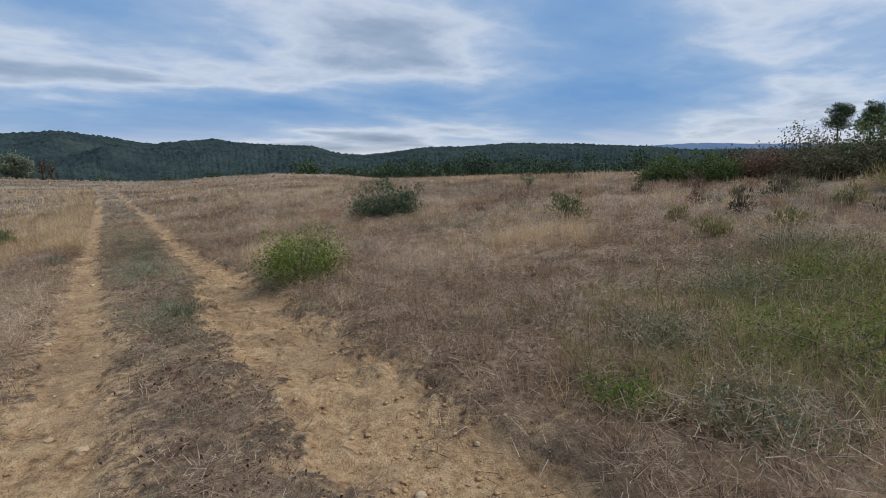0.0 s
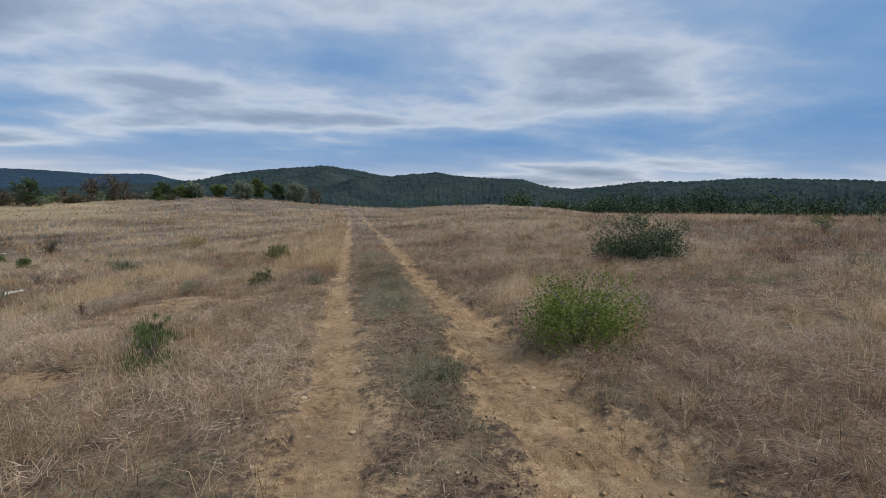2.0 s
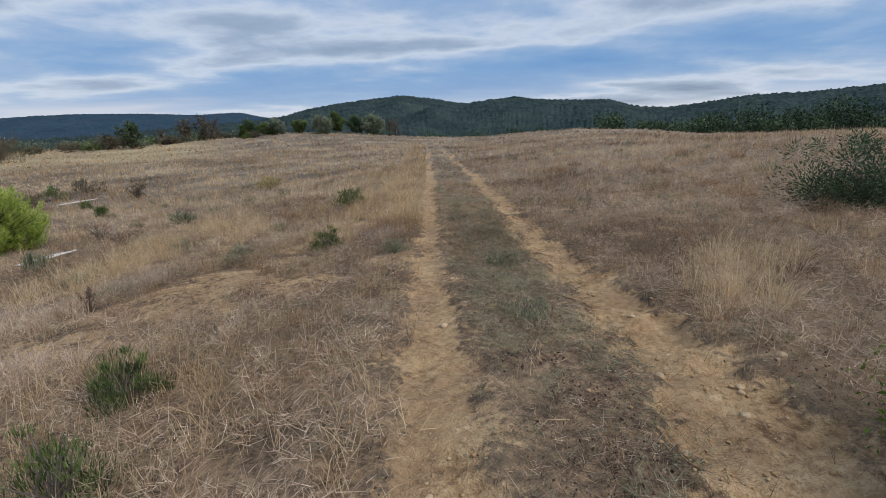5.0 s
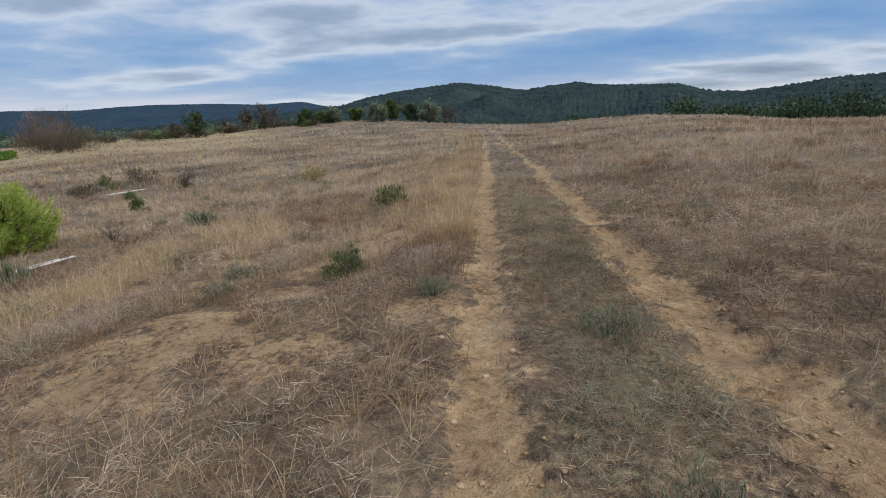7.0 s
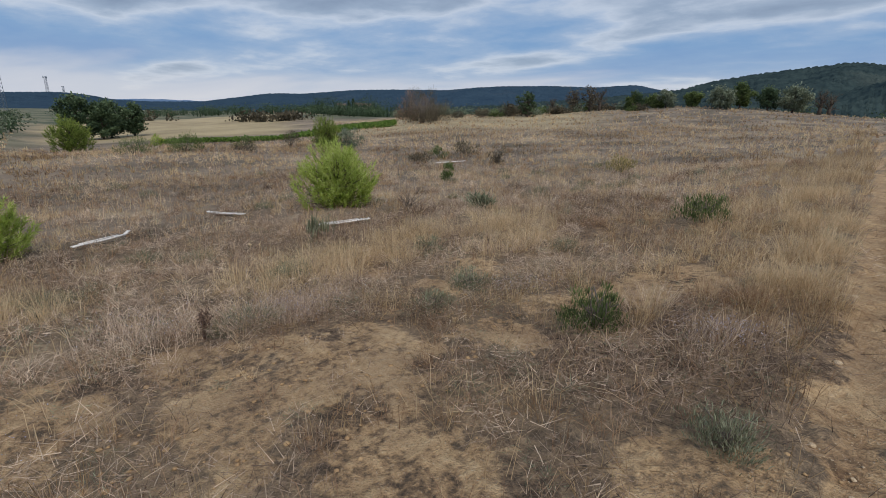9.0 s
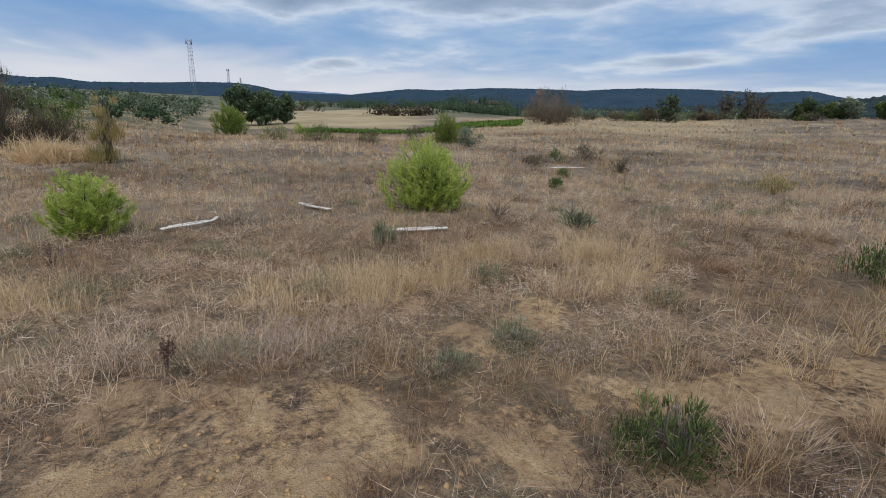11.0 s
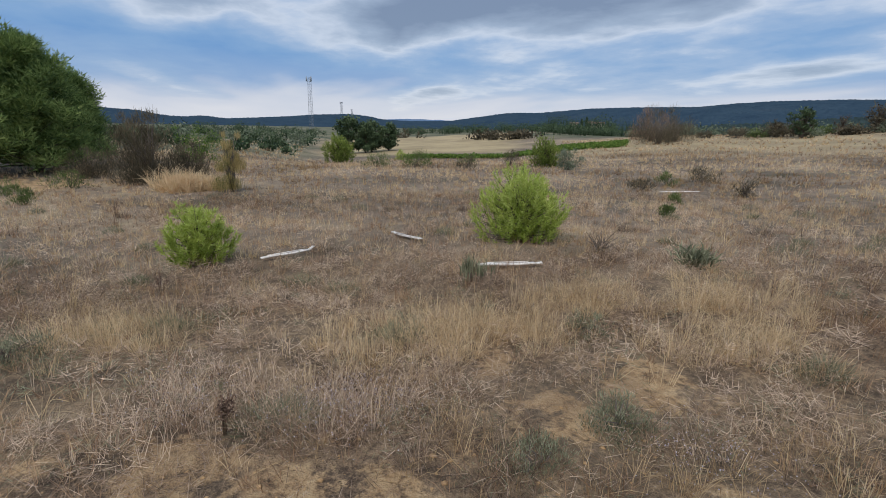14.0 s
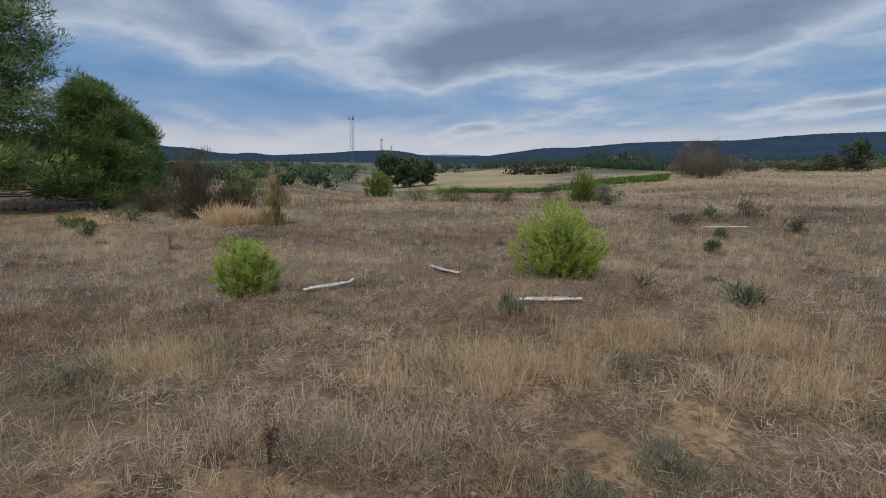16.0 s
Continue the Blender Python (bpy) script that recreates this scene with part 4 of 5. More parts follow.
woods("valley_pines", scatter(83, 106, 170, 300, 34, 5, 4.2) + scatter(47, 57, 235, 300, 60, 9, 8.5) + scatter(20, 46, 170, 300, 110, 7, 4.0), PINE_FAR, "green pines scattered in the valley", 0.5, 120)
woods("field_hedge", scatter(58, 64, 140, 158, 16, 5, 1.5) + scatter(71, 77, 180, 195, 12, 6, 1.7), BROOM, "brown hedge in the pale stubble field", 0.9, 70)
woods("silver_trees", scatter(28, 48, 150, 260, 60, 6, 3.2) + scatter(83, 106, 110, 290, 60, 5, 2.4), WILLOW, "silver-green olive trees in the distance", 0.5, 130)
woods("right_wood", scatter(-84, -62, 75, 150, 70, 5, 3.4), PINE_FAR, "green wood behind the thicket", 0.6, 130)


def vineyard():
    b = Bunch()
    for row in range(8):
        r0 = 74 + row * 1.5
        a = np.radians(np.arange(47, 71 if row < 3 else 61 - row, 0.09))
        a = a[rng.random(len(a)) > 0.06]
        r = r0 + 10 * np.clip((60 - np.degrees(a)) / 12, 0, 1.2) * (1 + row * 0.12) + rng.normal(size=len(a)) * 0.12
        x, y = HUB[0] - r * np.sin(a), HUB[1] + r * np.cos(a)
        n = len(a) * 9
        at = np.repeat(np.stack([x, y, land(x, y)], 1), 9, 0) + rng.normal(size=(n, 3)) * (0.22, 0.22, 0.10) + (0, 0, 0.25)
        leaves(b, at, 0.32, 0.8, np.clip(np.repeat(rng.random(len(a)), 9) * 0.5 + 0.3 + rng.normal(size=n) * 0.12, 0, 1))
    tagged(new("vineyard", b.mesh("vineyard", VINE)), "green rows of vines below the field", "vineyard", kind="stuff")


vineyard()


def mast(x, y, base, top, wide, label, panels, bar=0.05):
    thing = tagged(empty("radio_mast", x, y, base), label, "mast", "radio masts")
    high = top - base
    feet = [(wide * math.cos(k * 2.094), wide * math.sin(k * 2.094)) for k in range(3)]
    for fx, fy in feet:
        b = Bunch()
        tube(b, [(fx, fy, 0), (fx * 0.75, fy * 0.75, high)], wide * bar, 5)
        part("leg", b, STEEL, thing)
    web, steps = Bunch(), 16
    for k in range(steps):
        s0, s1 = 1 - 0.25 * k / steps, 1 - 0.25 * (k + 1) / steps
        for m in range(3):
            (ax, ay), (bx, by) = feet[m], feet[(m + 1) % 3]
            tube(web, [(ax * s0, ay * s0, high * k / steps), (bx * s1, by * s1, high * (k + 1) / steps)], wide * bar * 0.56, 3)
            tube(web, [(ax * s1, ay * s1, high * (k + 1) / steps), (bx * s1, by * s1, high * (k + 1) / steps)], wide * bar * 0.56, 3)
    part("lattice", web, STEEL, thing)
    for k in range(panels):
        b, a = Bunch(), k * 2.094 + 0.5
        cx, cy = math.cos(a) * wide * 1.1, math.sin(a) * wide * 1.1
        block(b, (cx - wide * 0.2, cy - wide * 0.2, high * (0.93 - 0.05 * (k // 3))), (cx + wide * 0.2, cy + wide * 0.2, high * (1.02 - 0.05 * (k // 3))), taper=0.9)
        part("antenna", b, STEEL, thing)
    return thing


def polar(turn, r):
    return HUB[0] - r * math.sin(radians(turn)), HUB[1] + r * math.cos(radians(turn))


mast(*polar(83.9, 452), -6.5, 38.6, 2.3, "tall lattice radio mast above the valley trees", 3)
mast(*polar(80.9, 2330), 36, 92, 5.5, "lattice radio mast on a wooded ridge", 6, 0.07)
mast(*polar(79.75, 2330), 36, 60, 4.0, "short antenna mast on a wooded ridge", 3, 0.08)


def house(x, y, turn, wide, deep, high, base):
    thing = tagged(empty("house", x, y, base, turn), "cream farmhouse with a low tiled roof", "house", "houses across the valley")
    b = Bunch()
    block(b, (-wide / 2, -deep / 2, -1), (wide / 2, deep / 2, high))
    part("wall", b, PLASTER, thing)
    b = Bunch()
    rise = deep * 0.22
    v = np.array([(-wide / 2 - 0.5, -deep / 2 - 0.5, high), (wide / 2 + 0.5, -deep / 2 - 0.5, high), (wide / 2 + 0.5, deep / 2 + 0.5, high), (-wide / 2 - 0.5, deep / 2 + 0.5, high),
                  (-wide / 2 - 0.5, 0, high + rise), (wide / 2 + 0.5, 0, high + rise)])
    b.add(v, np.array([(0, 1, 5), (0, 5, 4), (2, 3, 4), (2, 4, 5), (0, 4, 3), (1, 2, 5), (0, 2, 1), (0, 3, 2)]), 0.5)
    part("roof", b, ROOF_TILE, thing)
    for k in range(4):
        b = Bunch()
        wx = -wide / 2 + wide * (k + 0.5) / 4
        block(b, (wx - 0.45, -deep / 2 - 0.04, high * 0.35), (wx + 0.45, -deep / 2 + 0.1, high * 0.75))
        part("window", b, DARK_PANE, thing)
    return thing


for turn_, r_, w_, h_, z_ in ((53.7, 300, 4.5, 2.4, 1.0), (51.0, 300, 5, 2.2, 1.6), (52.0, 320, 4, 2.4, 1.8)):
    hx, hy = polar(turn_, r_)
    house(hx, hy, turn_, w_, 5, h_, z_)
for turn_, r_, h_ in ((52.4, 295, 7.5), (50.2, 300, 6.5), (49.6, 298, 5.0), (52.9, 290, 6.0)):
    cx, cy = polar(turn_, r_)
    tree("cypress_tree", cx, cy, 1.8, h_ + 3, OAK, "slim dark cypress beside a farmhouse", "cypress", 0.2, 16, 900, 0.6, 0.4, 1.6, True, group="cypresses by the houses", trunk_share=0.1)


# ---- planks left in the grass ----
def plank(a, b, wide, bent, label):
    """A weathered plank from a to b, its far end split and tipped up."""
    a, b = np.array(a), np.array(b)
    za, zb = float(land(*a)) + 0.09, float(land(*b)) + 0.09
    span = math.hypot(*(b - a))
    thing = new("wooden_plank")
    thing.matrix_world = pose(a[0], a[1], za, 0, -math.degrees(math.atan2(zb - za, span)), math.degrees(math.atan2(b[1] - a[1], b[0] - a[0])))
    tagged(thing, label, "plank", "planks in the grass")
    body, n = Bunch(), 10
    k = np.arange(n)
    half, rise = wide * 0.5 * (0.92 + 0.08 * np.sin(k * 2.1)), 0.006 * np.sin(k * 0.9)
    v = np.stack([np.stack([span * 0.88 * k / (n - 1), s * half, rise + h], 1) for s, h in ((-1, -0.013), (1, -0.013), (1, 0.013), (-1, 0.013))], 1).reshape(-1, 3)
    t = [(m * 4 + p, m * 4 + (p + 1) % 4, m * 4 + 4 + (p + 1) % 4) for m in range(n - 1) for p in range(4)]
    t += [(m * 4 + p, m * 4 + 4 + (p + 1) % 4, m * 4 + 4 + p) for m in range(n - 1) for p in range(4)]
    e = (n - 1) * 4
    body.add(v, np.array(t + [(0, 2, 1), (0, 3, 2), (e, e + 1, e + 2), (e, e + 2, e + 3)]), 0.5)
    part("board", body, PLANK, thing)
    tip = Bunch()
    block(tip, (0, -wide * 0.42, -0.013), (span * 0.14, wide * 0.30, 0.013), pose(span * 0.88 - 0.01, 0, 0.0, 0, -bent, 6), 0.8)
    part("split_end", tip, PLANK, thing)
    batten = Bunch()
    block(batten, (span * 0.12, wide * 0.30, 0.016), (span * 0.8, wide * 0.44, 0.034), taper=0.96)
    part("batten", batten, PLANK, thing)


plank((-11.15, 12.74), (-11.78, 13.92), 0.105, 24, "bleached pale plank with a raised splintered end")
plank((-11.91, 16.62), (-13.3, 16.25), 0.15, 10, "short bleached plank with a broad end")
plank((-8.52, 16.68), (-8.10, 17.85), 0.11, 4, "long bleached plank lying flat in dry grass")
plank((-19.9, 32.6), (-19.0, 34.4), 0.13, 2, "thin pale plank far out in the grass")

# ---- stones on the track ----
def stones(n):
    for k in range(n):
        y = 1.5 + 16 * rng.random() ** 1.3
        which = rng.random()
        x = float(table(RUT_R if which > 0.45 else RUT_L, y)) + rng.normal() * (0.42 if which > 0.45 else 0.26)
        bm = bmesh.new()
        bmesh.ops.create_icosphere(bm, subdivisions=2, radius=1)
        s = 0.011 + 0.028 * rng.random() ** 3
        for v in bm.verts:
            v.co *= s * (1 + 0.35 * noise.noise(v.co * 1.3 + Vector((k * 3.1, 0, 0))))
            v.co.z *= 0.62
        me = bpy.data.meshes.new("stone")
        bm.to_mesh(me)
        bm.free()
        me.materials.append(STONE)
        ob = new("stone", me)
        ob.matrix_world = pose(x, y, float(land(x, y)) + s * 0.2, 0, 0, rng.random() * 360)
        tagged(ob, "small pale limestone on the bare track", "stone", "stones on the track")


stones(120)


def pebbles(n):
    y = 0.5 + 24 * rng.random(n) ** 1.4
    which = rng.random(n) > 0.4
    x = np.where(which, table(RUT_R, y) + rng.normal(size=n) * 0.34, table(RUT_L, y) + rng.normal(size=n) * 0.2)
    s = 0.003 + 0.008 * rng.random(n) ** 2
    z = land(x, y) + s * 0.3
    d = np.array([(1, 0.2, 0), (-1, 0, 0), (0, 1, 0), (0, -1, 0), (0, 0, 0.5), (0, 0, -0.5)])
    t = np.array([(0, 2, 4), (2, 1, 4), (1, 3, 4), (3, 0, 4), (2, 0, 5), (1, 2, 5), (3, 1, 5), (0, 3, 5)])
    v = np.stack([x, y, z], 1)[:, None] + d[None] * s[:, None, None] * (0.7 + 0.6 * rng.random((n, 6, 1)))
    b = Bunch()
    b.add(v.reshape(-1, 3), (t[None] + (np.arange(n) * 6)[:, None, None]).reshape(-1, 3), np.repeat(rng.random(n), 6))
    tagged(new("gravel", b.mesh("gravel", STONE)), "loose pale gravel in the wheel tracks", "gravel", kind="stuff")


pebbles(6500)


def clods(n):
    """Lumps of dried clay broken from the edges of the tracks."""
    y = 0.8 + 20 * rng.random(n) ** 1.3
    side = rng.random(n)
    x = np.where(side < 0.62, table(RUT_R, y) + rng.normal(size=n) * 0.36, np.where(side < 0.8, table(RUT_L, y) + np.where(rng.random(n) < 0.5, -0.32, 0.3) + rng.normal(size=n) * 0.1, -2.4 + rng.normal(size=n) * 0.7))
    y = np.where(side >= 0.8, 12.8 + rng.normal(size=n) * 1.6, y)
    s = 0.005 + 0.020 * rng.random(n) ** 3
    d = np.array([(1, 0, 0), (0.3, 0.95, 0.1), (-0.8, 0.6, 0), (-0.8, -0.6, 0.1), (0.3, -0.95, 0), (0.4, 0.3, 0.6), (-0.35, 0.25, 0.7), (0, -0.4, 0.6), (0, 0, -0.4)])
    t = np.array([(0, 1, 5), (1, 6, 5), (1, 2, 6), (2, 3, 6), (3, 7, 6), (3, 4, 7), (4, 0, 7), (0, 5, 7), (5, 6, 7), (1, 0, 8), (2, 1, 8), (3, 2, 8), (4, 3, 8), (0, 4, 8)])
    v = d[None] * (1, 1, 0.6) * s[:, None, None] * (0.65 + 0.7 * rng.random((n, 9, 1)))
    a = rng.random(n) * 6.28
    c, q = np.cos(a)[:, None], np.sin(a)[:, None]
    v = np.stack([v[..., 0] * c - v[..., 1] * q, v[..., 0] * q + v[..., 1] * c, v[..., 2]], -1) + np.stack([x, y, land(x, y) + s * 0.15], 1)[:, None]
    b = Bunch()
    b.add(v.reshape(-1, 3), (t[None] + (np.arange(n) * 9)[:, None, None]).reshape(-1, 3), np.repeat(rng.random(n), 9))
    tagged(new("clay_clods", b.mesh("clay_clods", CLOD)), "crumbled lumps of dry clay on the track", "clods", kind="stuff")


clods(3800)


# ---- dry grass and scrub ----
def field_points(lo, hi, density):
    """Evenly strewn places between two distances from the walked line."""
    w = hi + 1
    n = int(density * (2 * w + 1) * (2 * w + 13))
    x, y = -w + (2 * w + 1) * rng.random(n), -w + (2 * w + 13) * rng.random(n)
    d = np.hypot(x - np.clip(x, 0, 1), y - np.clip(y, 0, 13))
    keep = (d >= lo) & (d < hi) & (y > -1.5 - 0.45 * np.abs(x)) & ((x < 2) | (y > 0.25 * x - 3))
    return x[keep], y[keep], d[keep]


def clumps(x, y, blades_each, bunch, long, wide, spread, lean, bend, slim, tone_shift=0.0):
    n = len(x)
    if n == 0:
        return
    away = ease(12, 35, np.hypot(x, y - 8))
    tone = np.clip(0.5 + tone_shift + 0.24 * waves(x, y, 7.0, 61) + (0.10 + 0.34 * away) * waves(x, y * 1.5, 19.0, 62) + (0.2 - 0.1 * away) * rng.normal(size=n), 0, 1)
    size = 0.6 + 0.8 * rng.random(n)
    i = np.repeat(np.arange(n), blades_each)
    m = len(i)
    a, off = rng.random(m) * 2 * math.pi, np.sqrt(rng.random(m)) * spread * size[i]
    bx, by = x[i] + np.cos(a) * off, y[i] + np.sin(a) * off
    tilt = np.abs(rng.normal(size=m)) * lean
    a2 = a + rng.normal(size=m) * 0.9
    way = np.stack([np.cos(a2) * np.sin(tilt), np.sin(a2) * np.sin(tilt), np.cos(tilt)], 1)
    blades(bunch, np.stack([bx, by, land(bx, by) - 0.01], 1), way, long * size[i] * (0.45 + 0.8 * rng.random(m)), wide * (0.7 + 0.6 * rng.random(m)), bend * (0.3 + rng.random(m)), tone[i], slim)


def tangle(x, y, twigs_each, bunch, long, wide, spread, high, up, tone_shift=0.0):
    """Low mats of fine crossing twigs, most of them lying over, round each foot."""
    n = len(x)
    if n == 0:
        return
    away = ease(12, 35, np.hypot(x, y - 8))
    tone = np.clip(0.5 + tone_shift + 0.24 * waves(x, y, 7.0, 61) + (0.10 + 0.34 * away) * waves(x, y * 1.5, 19.0, 62) + (0.2 - 0.1 * away) * rng.normal(size=n), 0, 1)
    size = 0.6 + 0.8 * rng.random(n)
    i = np.repeat(np.arange(n), twigs_each)
    m = len(i)
    a, off = rng.random(m) * 2 * math.pi, np.sqrt(rng.random(m)) * spread * size[i]
    dome = np.sqrt(np.clip(1 - (off / (spread * size[i])) ** 2, 0.05, 1))
    bx, by = x[i] + np.cos(a) * off, y[i] + np.sin(a) * off
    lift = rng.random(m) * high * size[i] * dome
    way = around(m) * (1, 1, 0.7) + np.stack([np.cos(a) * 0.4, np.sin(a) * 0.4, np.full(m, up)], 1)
    # shade under the mat is put into the tone: low twigs darker
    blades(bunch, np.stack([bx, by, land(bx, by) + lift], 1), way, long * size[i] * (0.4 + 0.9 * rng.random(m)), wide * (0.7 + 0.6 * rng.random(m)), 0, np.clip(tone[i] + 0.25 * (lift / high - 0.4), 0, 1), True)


GRASS = dict(scrub=Bunch(), straw=Bunch(), russet=Bunch(), herb=Bunch())
for lo, hi, density, each, thick, slim in ((0, 4.5, 66, 12, 0.0033, False), (4.5, 11, 28, 13, 0.0052, False), (11, 26, 14, 13, 0.0098, True), (26, 62, 3.0, 10, 0.026, True), (62, 125, 0.5, 8, 0.08, True)):
    x, y, d = field_points(lo, hi, density)
    open_soil = bare(x, y)
    gaps = 0.55 * ease(0.2, 0.9, -waves(x, y, 0.75, 71) - 0.4 * waves(x, y, 2.1, 72)) * (1 - ease(8, 14, d))
    keep = rng.random(len(x)) > np.clip(np.maximum(open_soil * 1.25, gaps), 0, 0.985)
    turn_, r_ = bearing_of(x, y)
    keep &= ~((turn_ > 54) & (turn_ < 83) & (r_ > 74))
    keep &= (r_ < 16) | ((turn_ > -110) & (turn_ < 130))
    x, y = x[keep], y[keep]
    between = (x > table(RUT_L, y) + 0.2) & (x < table(RUT_R, y) - 0.2)
    bank = (x < table(RUT_L, y) - 0.2) & (x > -2.6 + 0.9 * waves(x, y, 3.0, 57))
    right = x > table(RUT_R, y)
    coarse = ease(10, 40, np.hypot(x, y - 8))
    p1 = (waves(x, y, 3.2, 51) + 0.5 * waves(x, y, 1.2, 52)) * (1 - coarse) + 1.7 * waves(x, y * 1.6, 17, 55) * coarse
    p2 = (waves(x, y, 5.5, 53) + 0.5 * waves(x, y, 1.6, 54)) * (1 - coarse) + 1.7 * waves(x, y * 1.6, 23, 56) * coarse
    u = rng.random(len(x))
    far_bank = bank & (y > 15)
    s_straw = np.where(between, np.where(y > 13, 0.32, 0.05), np.where(far_bank, 0.42, np.where(bank, 0.22, np.where(right, 0.07, 0.13 + 0.22 * coarse)))) + 0.40 * ease(0.25, 1.0, p1) * ~between
    s_russet = np.where(between, 0.22, np.where(far_bank, 0.44, np.where(bank, 0.30, np.where(right, 0.34, 0.24)))) + 0.22 * ease(0.4, 1.0, p2) * ~between
    s_herb = np.where(between, np.where(y > 13, 0.18, np.where(y > 6.2, 0.40, 0.16)), 0.05) + 0.38 * ease(0.55, 1.2, -p2) + 0.30 * ((x < table(RUT_L, y) - 0.6) & (x > -6) & (y < 6))
    kind = np.where(u < s_straw, 1, np.where(u < s_straw + s_russet, 2, np.where(u < s_straw + s_russet + s_herb, 3, 0)))
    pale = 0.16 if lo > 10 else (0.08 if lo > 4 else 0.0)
    fat = thick / 0.0033
    grow = 1 + 0.05 * math.log(fat)
    k = kind == 0
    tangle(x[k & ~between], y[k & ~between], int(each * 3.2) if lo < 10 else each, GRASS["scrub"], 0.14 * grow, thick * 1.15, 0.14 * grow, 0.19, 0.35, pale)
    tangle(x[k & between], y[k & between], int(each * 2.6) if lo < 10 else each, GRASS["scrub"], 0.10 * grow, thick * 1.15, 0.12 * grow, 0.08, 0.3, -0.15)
    k = kind == 1
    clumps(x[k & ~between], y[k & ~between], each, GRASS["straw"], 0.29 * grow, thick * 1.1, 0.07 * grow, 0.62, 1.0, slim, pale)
    clumps(x[k & between], y[k & between], each, GRASS["straw"], 0.14 * grow, thick, 0.06, 0.7, 0.8, slim)
    k = (kind == 1) & far_bank & (x > -1.6)
    clumps(x[k], y[k], each, GRASS["straw"], 0.42 * grow, thick, 0.07 * grow, 0.4, 0.8, slim, 0.1)
    k = kind == 2
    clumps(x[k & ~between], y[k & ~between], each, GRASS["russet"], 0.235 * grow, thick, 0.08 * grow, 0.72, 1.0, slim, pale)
    clumps(x[k & between], y[k & between], each, GRASS["russet"], 0.11 * grow, thick, 0.08, 0.9, 0.8, slim)
    k = kind == 3
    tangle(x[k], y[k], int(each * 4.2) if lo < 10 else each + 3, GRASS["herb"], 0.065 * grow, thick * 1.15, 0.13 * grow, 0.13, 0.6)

# close mats on the strip between the tracks and on both verges
def verge(x0, x1, y0, y1, density, kind, twigs, long, high, spread, shift):
    n = int((x1 - x0) * (y1 - y0) * density)
    x, y = x0 + (x1 - x0) * rng.random(n), y0 + (y1 - y0) * rng.random(n)
    k = rng.random(n) > np.clip(bare(x, y) * 2.1, 0, 1)
    k &= waves(x, y, 0.8, 81) + 0.6 * waves(x, y, 2.3, 82) > -0.55 + 0.5 * rng.random(n)
    x, y = x[k], y[k]
    tangle(x, y, twigs, GRASS[kind], long, 0.0034, spread, high, 0.4, shift)


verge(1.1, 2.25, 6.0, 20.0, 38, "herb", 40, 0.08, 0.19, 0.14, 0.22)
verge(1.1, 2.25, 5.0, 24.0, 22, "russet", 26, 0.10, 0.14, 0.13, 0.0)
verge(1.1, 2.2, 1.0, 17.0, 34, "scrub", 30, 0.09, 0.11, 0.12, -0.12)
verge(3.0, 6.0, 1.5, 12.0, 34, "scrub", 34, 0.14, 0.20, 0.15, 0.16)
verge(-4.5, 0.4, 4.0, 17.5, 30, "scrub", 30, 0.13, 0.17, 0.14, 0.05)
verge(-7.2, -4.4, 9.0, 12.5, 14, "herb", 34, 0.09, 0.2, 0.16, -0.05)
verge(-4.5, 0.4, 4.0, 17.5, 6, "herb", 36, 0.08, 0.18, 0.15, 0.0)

# rounded cushions of dead grey twigs and of low herbs
x, y, d = field_points(1.0, 26, 0.16)
k = (bare(x, y) < 0.12) & ~((x > table(RUT_L, y) - 0.35) & (x < table(RUT_R, y) + 0.5))
x, y = x[k], y[k]
for near_, far_, twigs_, thick in ((0, 9, 420, 0.0036), (9, 30, 240, 0.0085)):
    r_ = np.hypot(x - np.clip(x, 0, 1), y - np.clip(y, 0, 13))
    for j in np.nonzero((r_ >= near_) & (r_ < far_))[0]:
        kind_ = ("scrub", "herb", "scrub", "russet")[j % 4]
        big = 0.16 + 0.22 * rng.random()
        n = twigs_
        a, off = rng.random(n) * 6.283, np.sqrt(rng.random(n)) * big
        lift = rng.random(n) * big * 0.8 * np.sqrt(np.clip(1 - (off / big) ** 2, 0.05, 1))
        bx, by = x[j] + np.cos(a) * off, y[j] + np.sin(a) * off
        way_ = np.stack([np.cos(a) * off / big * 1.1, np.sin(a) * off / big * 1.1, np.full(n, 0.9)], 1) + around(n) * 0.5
        # each cushion's own tone, with painted shade deepening towards the ground
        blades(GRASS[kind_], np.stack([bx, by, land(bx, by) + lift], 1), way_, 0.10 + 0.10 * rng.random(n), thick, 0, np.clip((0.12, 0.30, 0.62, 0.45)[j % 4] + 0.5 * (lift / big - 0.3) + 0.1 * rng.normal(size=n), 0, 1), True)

# tall straw clumps that stand out
for gx, gy, gw, n in ((-5.2, 14.4, 0.9, 60), (-5.0, 15.6, 0.7, 40), (-4.7, 18.4, 1.0, 60), (-5.6, 17.0, 0.8, 46), (-3.6, 17.4, 0.6, 30), (-6.6, 11.2, 0.8, 50), (0.0, 16.8, 0.35, 30), (0.05, 18.4, 0.4, 36), (-0.1, 20.5, 0.5, 40),
                      (-0.5, 24.0, 0.6, 50), (8.2, 7.0, 0.8, 40), (7.4, 7.5, 0.5, 24), (-28.9, 9.1, 1.3, 110), (-0.4, 28.0, 0.7, 50), (3.6, 10.8, 0.5, 20), (4.4, 11.6, 0.6, 24)):
    x, y = gx + rng.normal(size=n) * gw * 0.5, gy + rng.normal(size=n) * gw * 0.5
    clumps(x, y, 38, GRASS["straw"], 0.46 if gx > -20 else 1.1, 0.0034 if gx > -20 else 0.02, 0.08, 0.55, 1.0, False, 0.36)
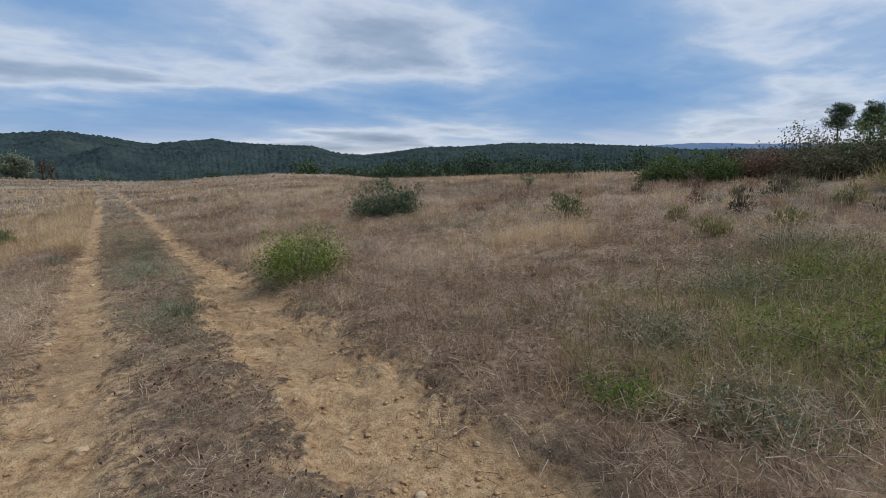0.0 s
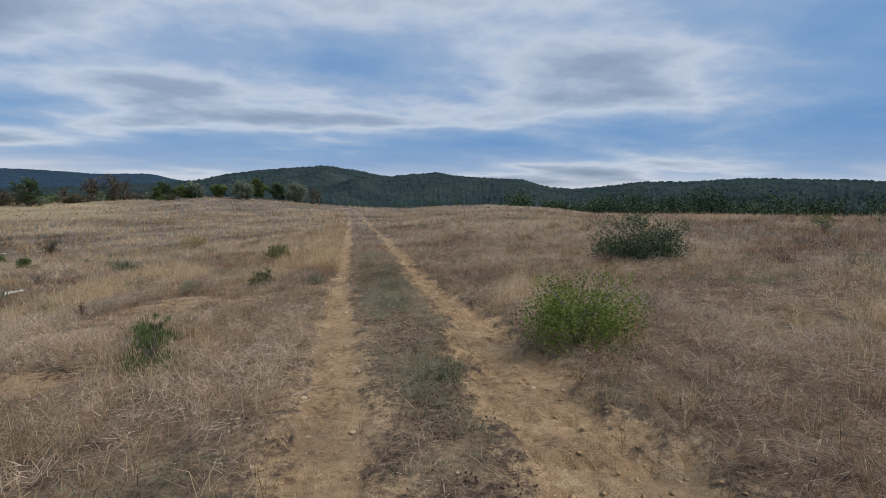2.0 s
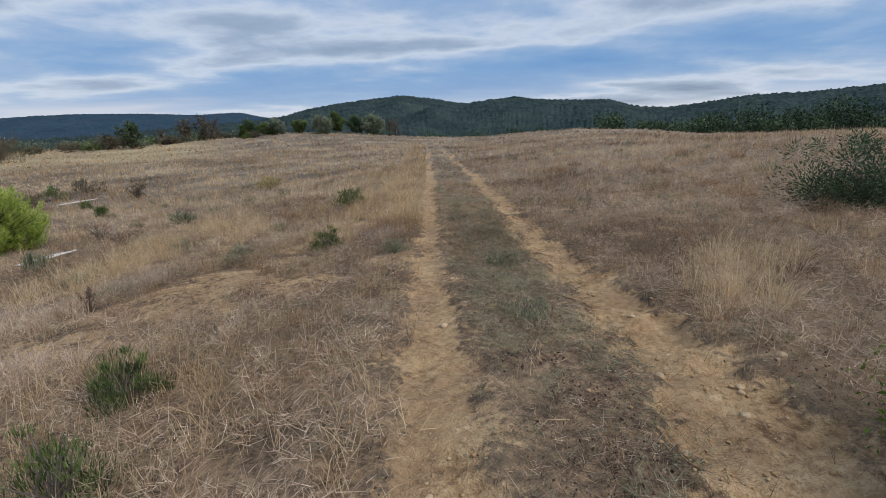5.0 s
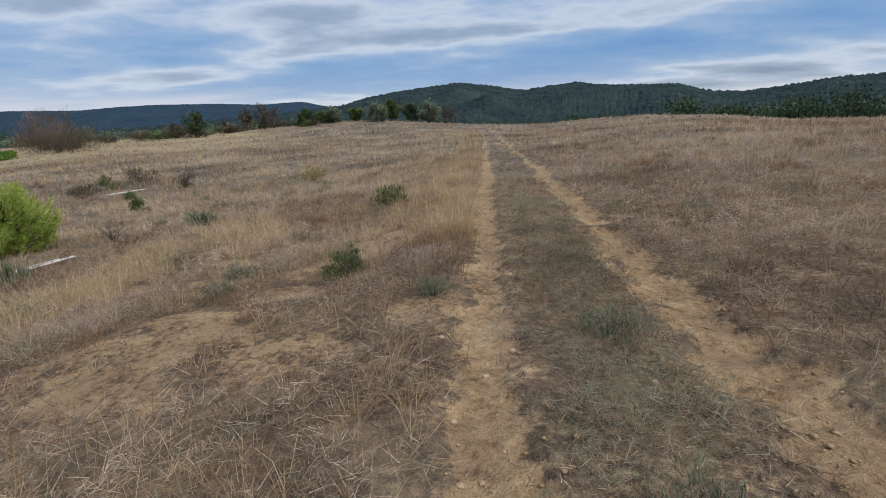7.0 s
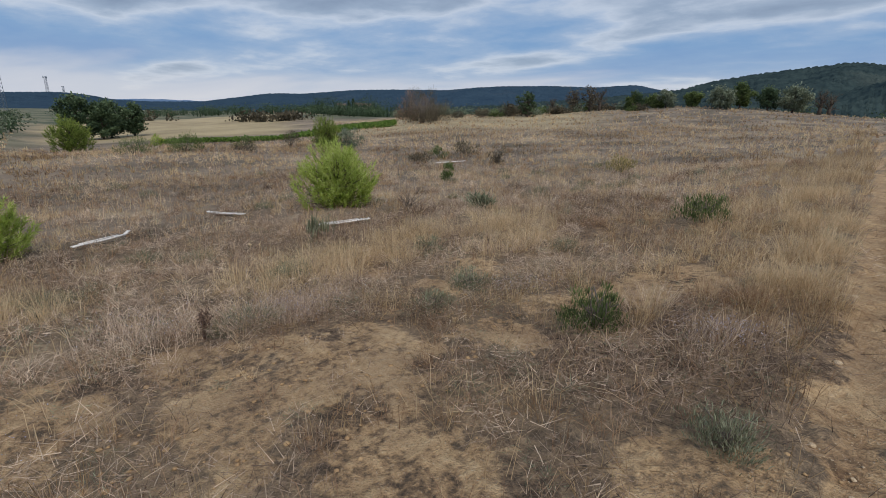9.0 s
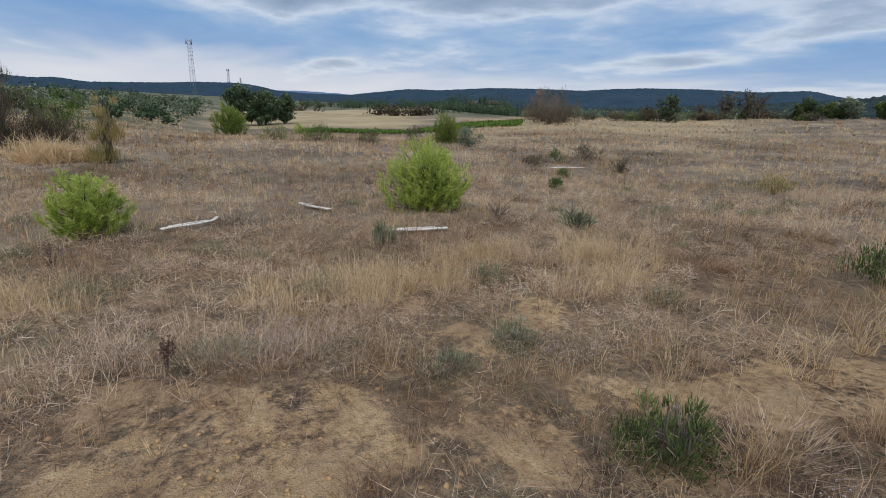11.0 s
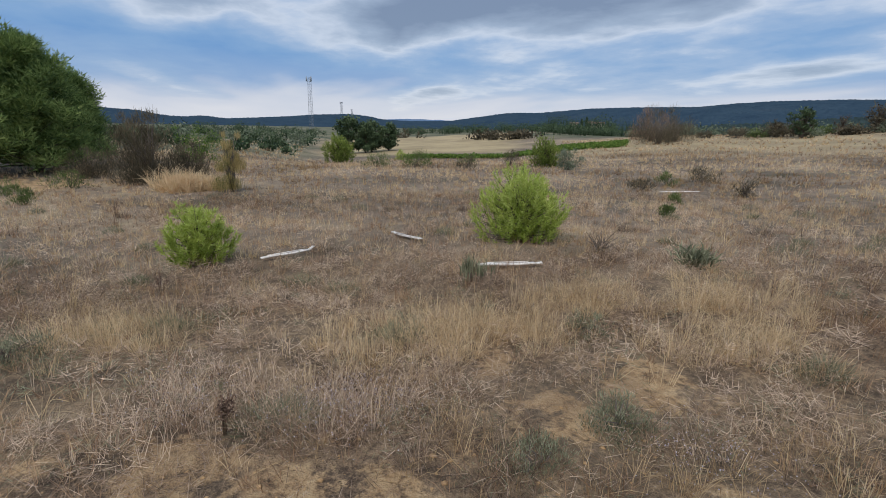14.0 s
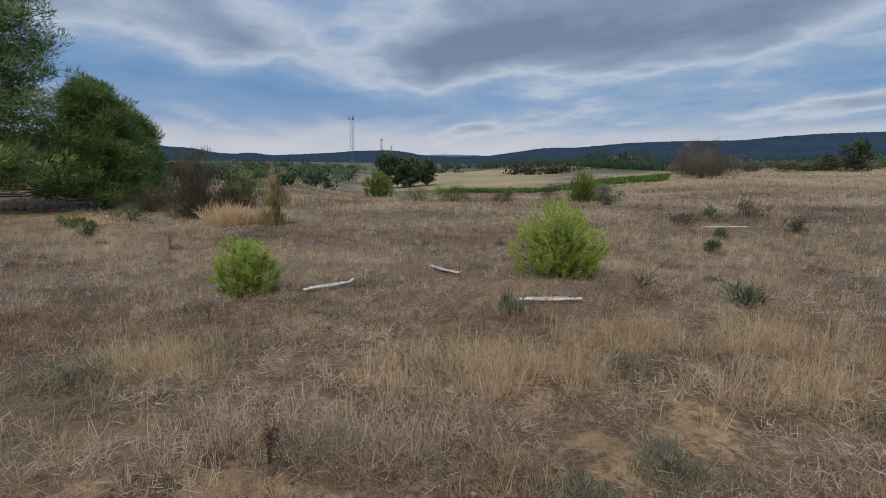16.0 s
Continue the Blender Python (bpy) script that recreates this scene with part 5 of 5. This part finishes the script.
# single long stalks, some laid over
x, y, d = field_points(0.4, 8, 2.2)
k = bare(x, y) < 0.25
clumps(x[k], y[k], 1, GRASS["straw"], 0.62, 0.0034, 0.01, 0.8, 1.1, False, 0.25)
# fine upright stalks over the whole field, straw and dead brown
for lo, hi, density, long_, thick in ((0.3, 7, 46, 0.27, 0.0038), (7, 16, 26, 0.32, 0.0075), (16, 34, 9, 0.40, 0.015), (34, 70, 2.0, 0.5, 0.034)):
    x, y, d = field_points(lo, hi, density)
    turn_, r_ = bearing_of(x, y)
    thin = 0.5 + 0.5 * waves(x, y, 2.4, 91) + 0.35 * waves(x, y, 0.9, 92)
    k = (bare(x, y) < 0.22) & ~((x > table(RUT_L, y) - 0.15) & (x < table(RUT_R, y) + 0.25)) & (rng.random(len(x)) < np.clip(thin, 0.12, 1)) & ((r_ < 16) | ((turn_ > -100) & (turn_ < 125))) & ~((turn_ > 54) & (turn_ < 83) & (r_ > 74))
    x, y = x[k], y[k]
    pale = waves(x, y, 6.5, 93) + 0.8 * rng.normal(size=len(x))
    for key, pick, shift in (("straw", pale > 0.55, 0.2), ("russet", (pale <= 0.55) & (pale > -0.25), 0.12), ("scrub", pale <= -0.25, -0.08)):
        clumps(x[pick], y[pick], 2, GRASS[key], long_, thick, 0.04, 0.28, 0.5, True, shift)
# half-green grass among the brambles
n = 900
x, y = 6.4 + rng.normal(size=n) * 1.5, 2.4 + rng.normal(size=n) * 0.9
k = (x > 3.9) & (bare(x, y) < 0.2)
green = Bunch()
clumps(x[k], y[k], 12, green, 0.34, 0.0045, 0.08, 0.5, 0.9, False)
tagged(new("green_grass", green.mesh("green_grass", GREEN_GRASS)), "half-green grass growing through brambles", "grass", kind="stuff")
# dark curled leaves on the strip between the tracks and along the verges
n = 9000
y = 0.8 + 9 * rng.random(n)
x = np.where(rng.random(n) < 0.7, 1.65 + rng.normal(size=n) * 0.30, np.where(rng.random(n) < 0.5, 3.25, 0.35) + rng.normal(size=n) * 0.25)
k = (waves(x, y, 0.9, 95) + 0.5 * waves(x, y, 0.4, 96) > -0.1) & (rng.random(n) > bare(x, y) * 1.05)
litter = Bunch()
leaves(litter, np.stack([x[k], y[k], land(x[k], y[k]) + 0.004 + 0.05 * rng.random(k.sum()) ** 2], 1), 0.016 + 0.018 * rng.random(k.sum()), 0.6, rng.random(k.sum()), 0.05)
tagged(new("dead_leaves", litter.mesh("dead_leaves", DEAD_LEAF)), "dark brown curled leaves on the track", "leaf litter", kind="stuff")
# silvery lilac heads
for gx, gy, gw, n in ((-3.9, 13.4, 0.55, 60), (-0.25, 15.1, 0.32, 40), (-3.0, 10.4, 0.6, 50), (-4.6, 12.3, 0.7, 60)):
    x, y = gx + rng.normal(size=n) * gw * 0.5, gy + rng.normal(size=n) * gw * 0.5
    clumps(x, y, 16, GRASS["scrub"], 0.24, 0.004, 0.08, 0.5, 0.5, False, 0.25)
WEEDS = ((-9.06, 11.2, 0.42, 8), (-20.5, 7.8, 0.7, 9), (-3.95, 12.5, 0.36, 9), (-6.5, 17.3, 0.4, 6))
OATS = ((-8.1, 10.3, 9, 2.6), (7.7, 11.6, 10, -0.4), (7.9, 3.2, 8, 0.4), (-2.2, 8.9, 8, 3.6), (-5.0, 13.6, 5, 2.2))
heads = Bunch()
for gx, gy, gw, n in ((-3.9, 13.4, 0.6, 900), (-0.25, 15.1, 0.35, 500), (-3.0, 10.6, 0.6, 400), (-4.6, 12.3, 0.7, 500), (-2.3, 15.4, 0.5, 300)):
    x, y = gx + rng.normal(size=n) * gw * 0.5, gy + rng.normal(size=n) * gw * 0.5
    leaves(heads, np.stack([x, y, land(x, y) + 0.06 + 0.17 * rng.random(n)], 1), 0.011, 0.9, rng.random(n))
tagged(new("lilac_seed_heads", heads.mesh("lilac_seed_heads", LILAC)), "tiny pale lilac seed heads over dry scrub", "seed heads", kind="stuff")


def weed(x, y, high, stems_n):
    """A dead weed: a sheaf of dark upright stems with knobbly seed heads."""
    thing = tagged(empty("dead_weed", x, y), "dark brown dead weed standing in dry grass", "weed", "dead weeds")
    for k in range(stems_n):
        b, a = Bunch(), rng.random() * 6.28
        tip = np.array([math.cos(a) * high * 0.55 * rng.random(), math.sin(a) * high * 0.55 * rng.random(), high * (0.65 + 0.35 * rng.random())])
        tube(b, [(tip[0] * 0.1, tip[1] * 0.1, -0.03), tip * (0.4, 0.4, 0.6), tip], (0.006, 0.0045, 0.0025), 4)
        m = 26
        at = tip * (0.55 + 0.45 * rng.random(m))[:, None] + rng.normal(size=(m, 3)) * high * 0.04
        leaves(b, at, 0.028, 0.5, rng.random(m))
        part("stem", b, WEED, thing)


for wx, wy, wh, wn_ in WEEDS:
    weed(wx, wy, wh, wn_)


def wild_oats(x, y, n, lean):
    thing = tagged(empty("wild_oat", x, y), "pale wild oat stalks with drooping seed heads", "grass plant", "wild oats")
    for k in range(n):
        b, a = Bunch(), lean + rng.normal() * 0.5
        high, out = 0.42 + 0.25 * rng.random(), 0.16 + 0.22 * rng.random()
        foot = np.array([rng.normal() * 0.05, rng.normal() * 0.05, -0.02])
        tip = foot + (math.cos(a) * out, math.sin(a) * out, high)
        tube(b, [foot, foot * 0.5 + tip * 0.5 - (math.cos(a) * 0.04, math.sin(a) * 0.04, -0.04), tip, tip + (math.cos(a) * 0.07, math.sin(a) * 0.07, -0.04)], (0.0028, 0.0022, 0.0016, 0.001), 3, 0.6)
        at = tip + (np.arange(7)[:, None] / 7) * np.array([math.cos(a) * 0.09, math.sin(a) * 0.09, -0.05]) + rng.normal(size=(7, 3)) * 0.012
        leaves(b, at, 0.035, 0.28, 0.95, -0.6)
        part("stalk", b, STRAW, thing)


for wx, wy, wn_, wl_ in OATS:
    wild_oats(wx, wy, wn_, wl_)
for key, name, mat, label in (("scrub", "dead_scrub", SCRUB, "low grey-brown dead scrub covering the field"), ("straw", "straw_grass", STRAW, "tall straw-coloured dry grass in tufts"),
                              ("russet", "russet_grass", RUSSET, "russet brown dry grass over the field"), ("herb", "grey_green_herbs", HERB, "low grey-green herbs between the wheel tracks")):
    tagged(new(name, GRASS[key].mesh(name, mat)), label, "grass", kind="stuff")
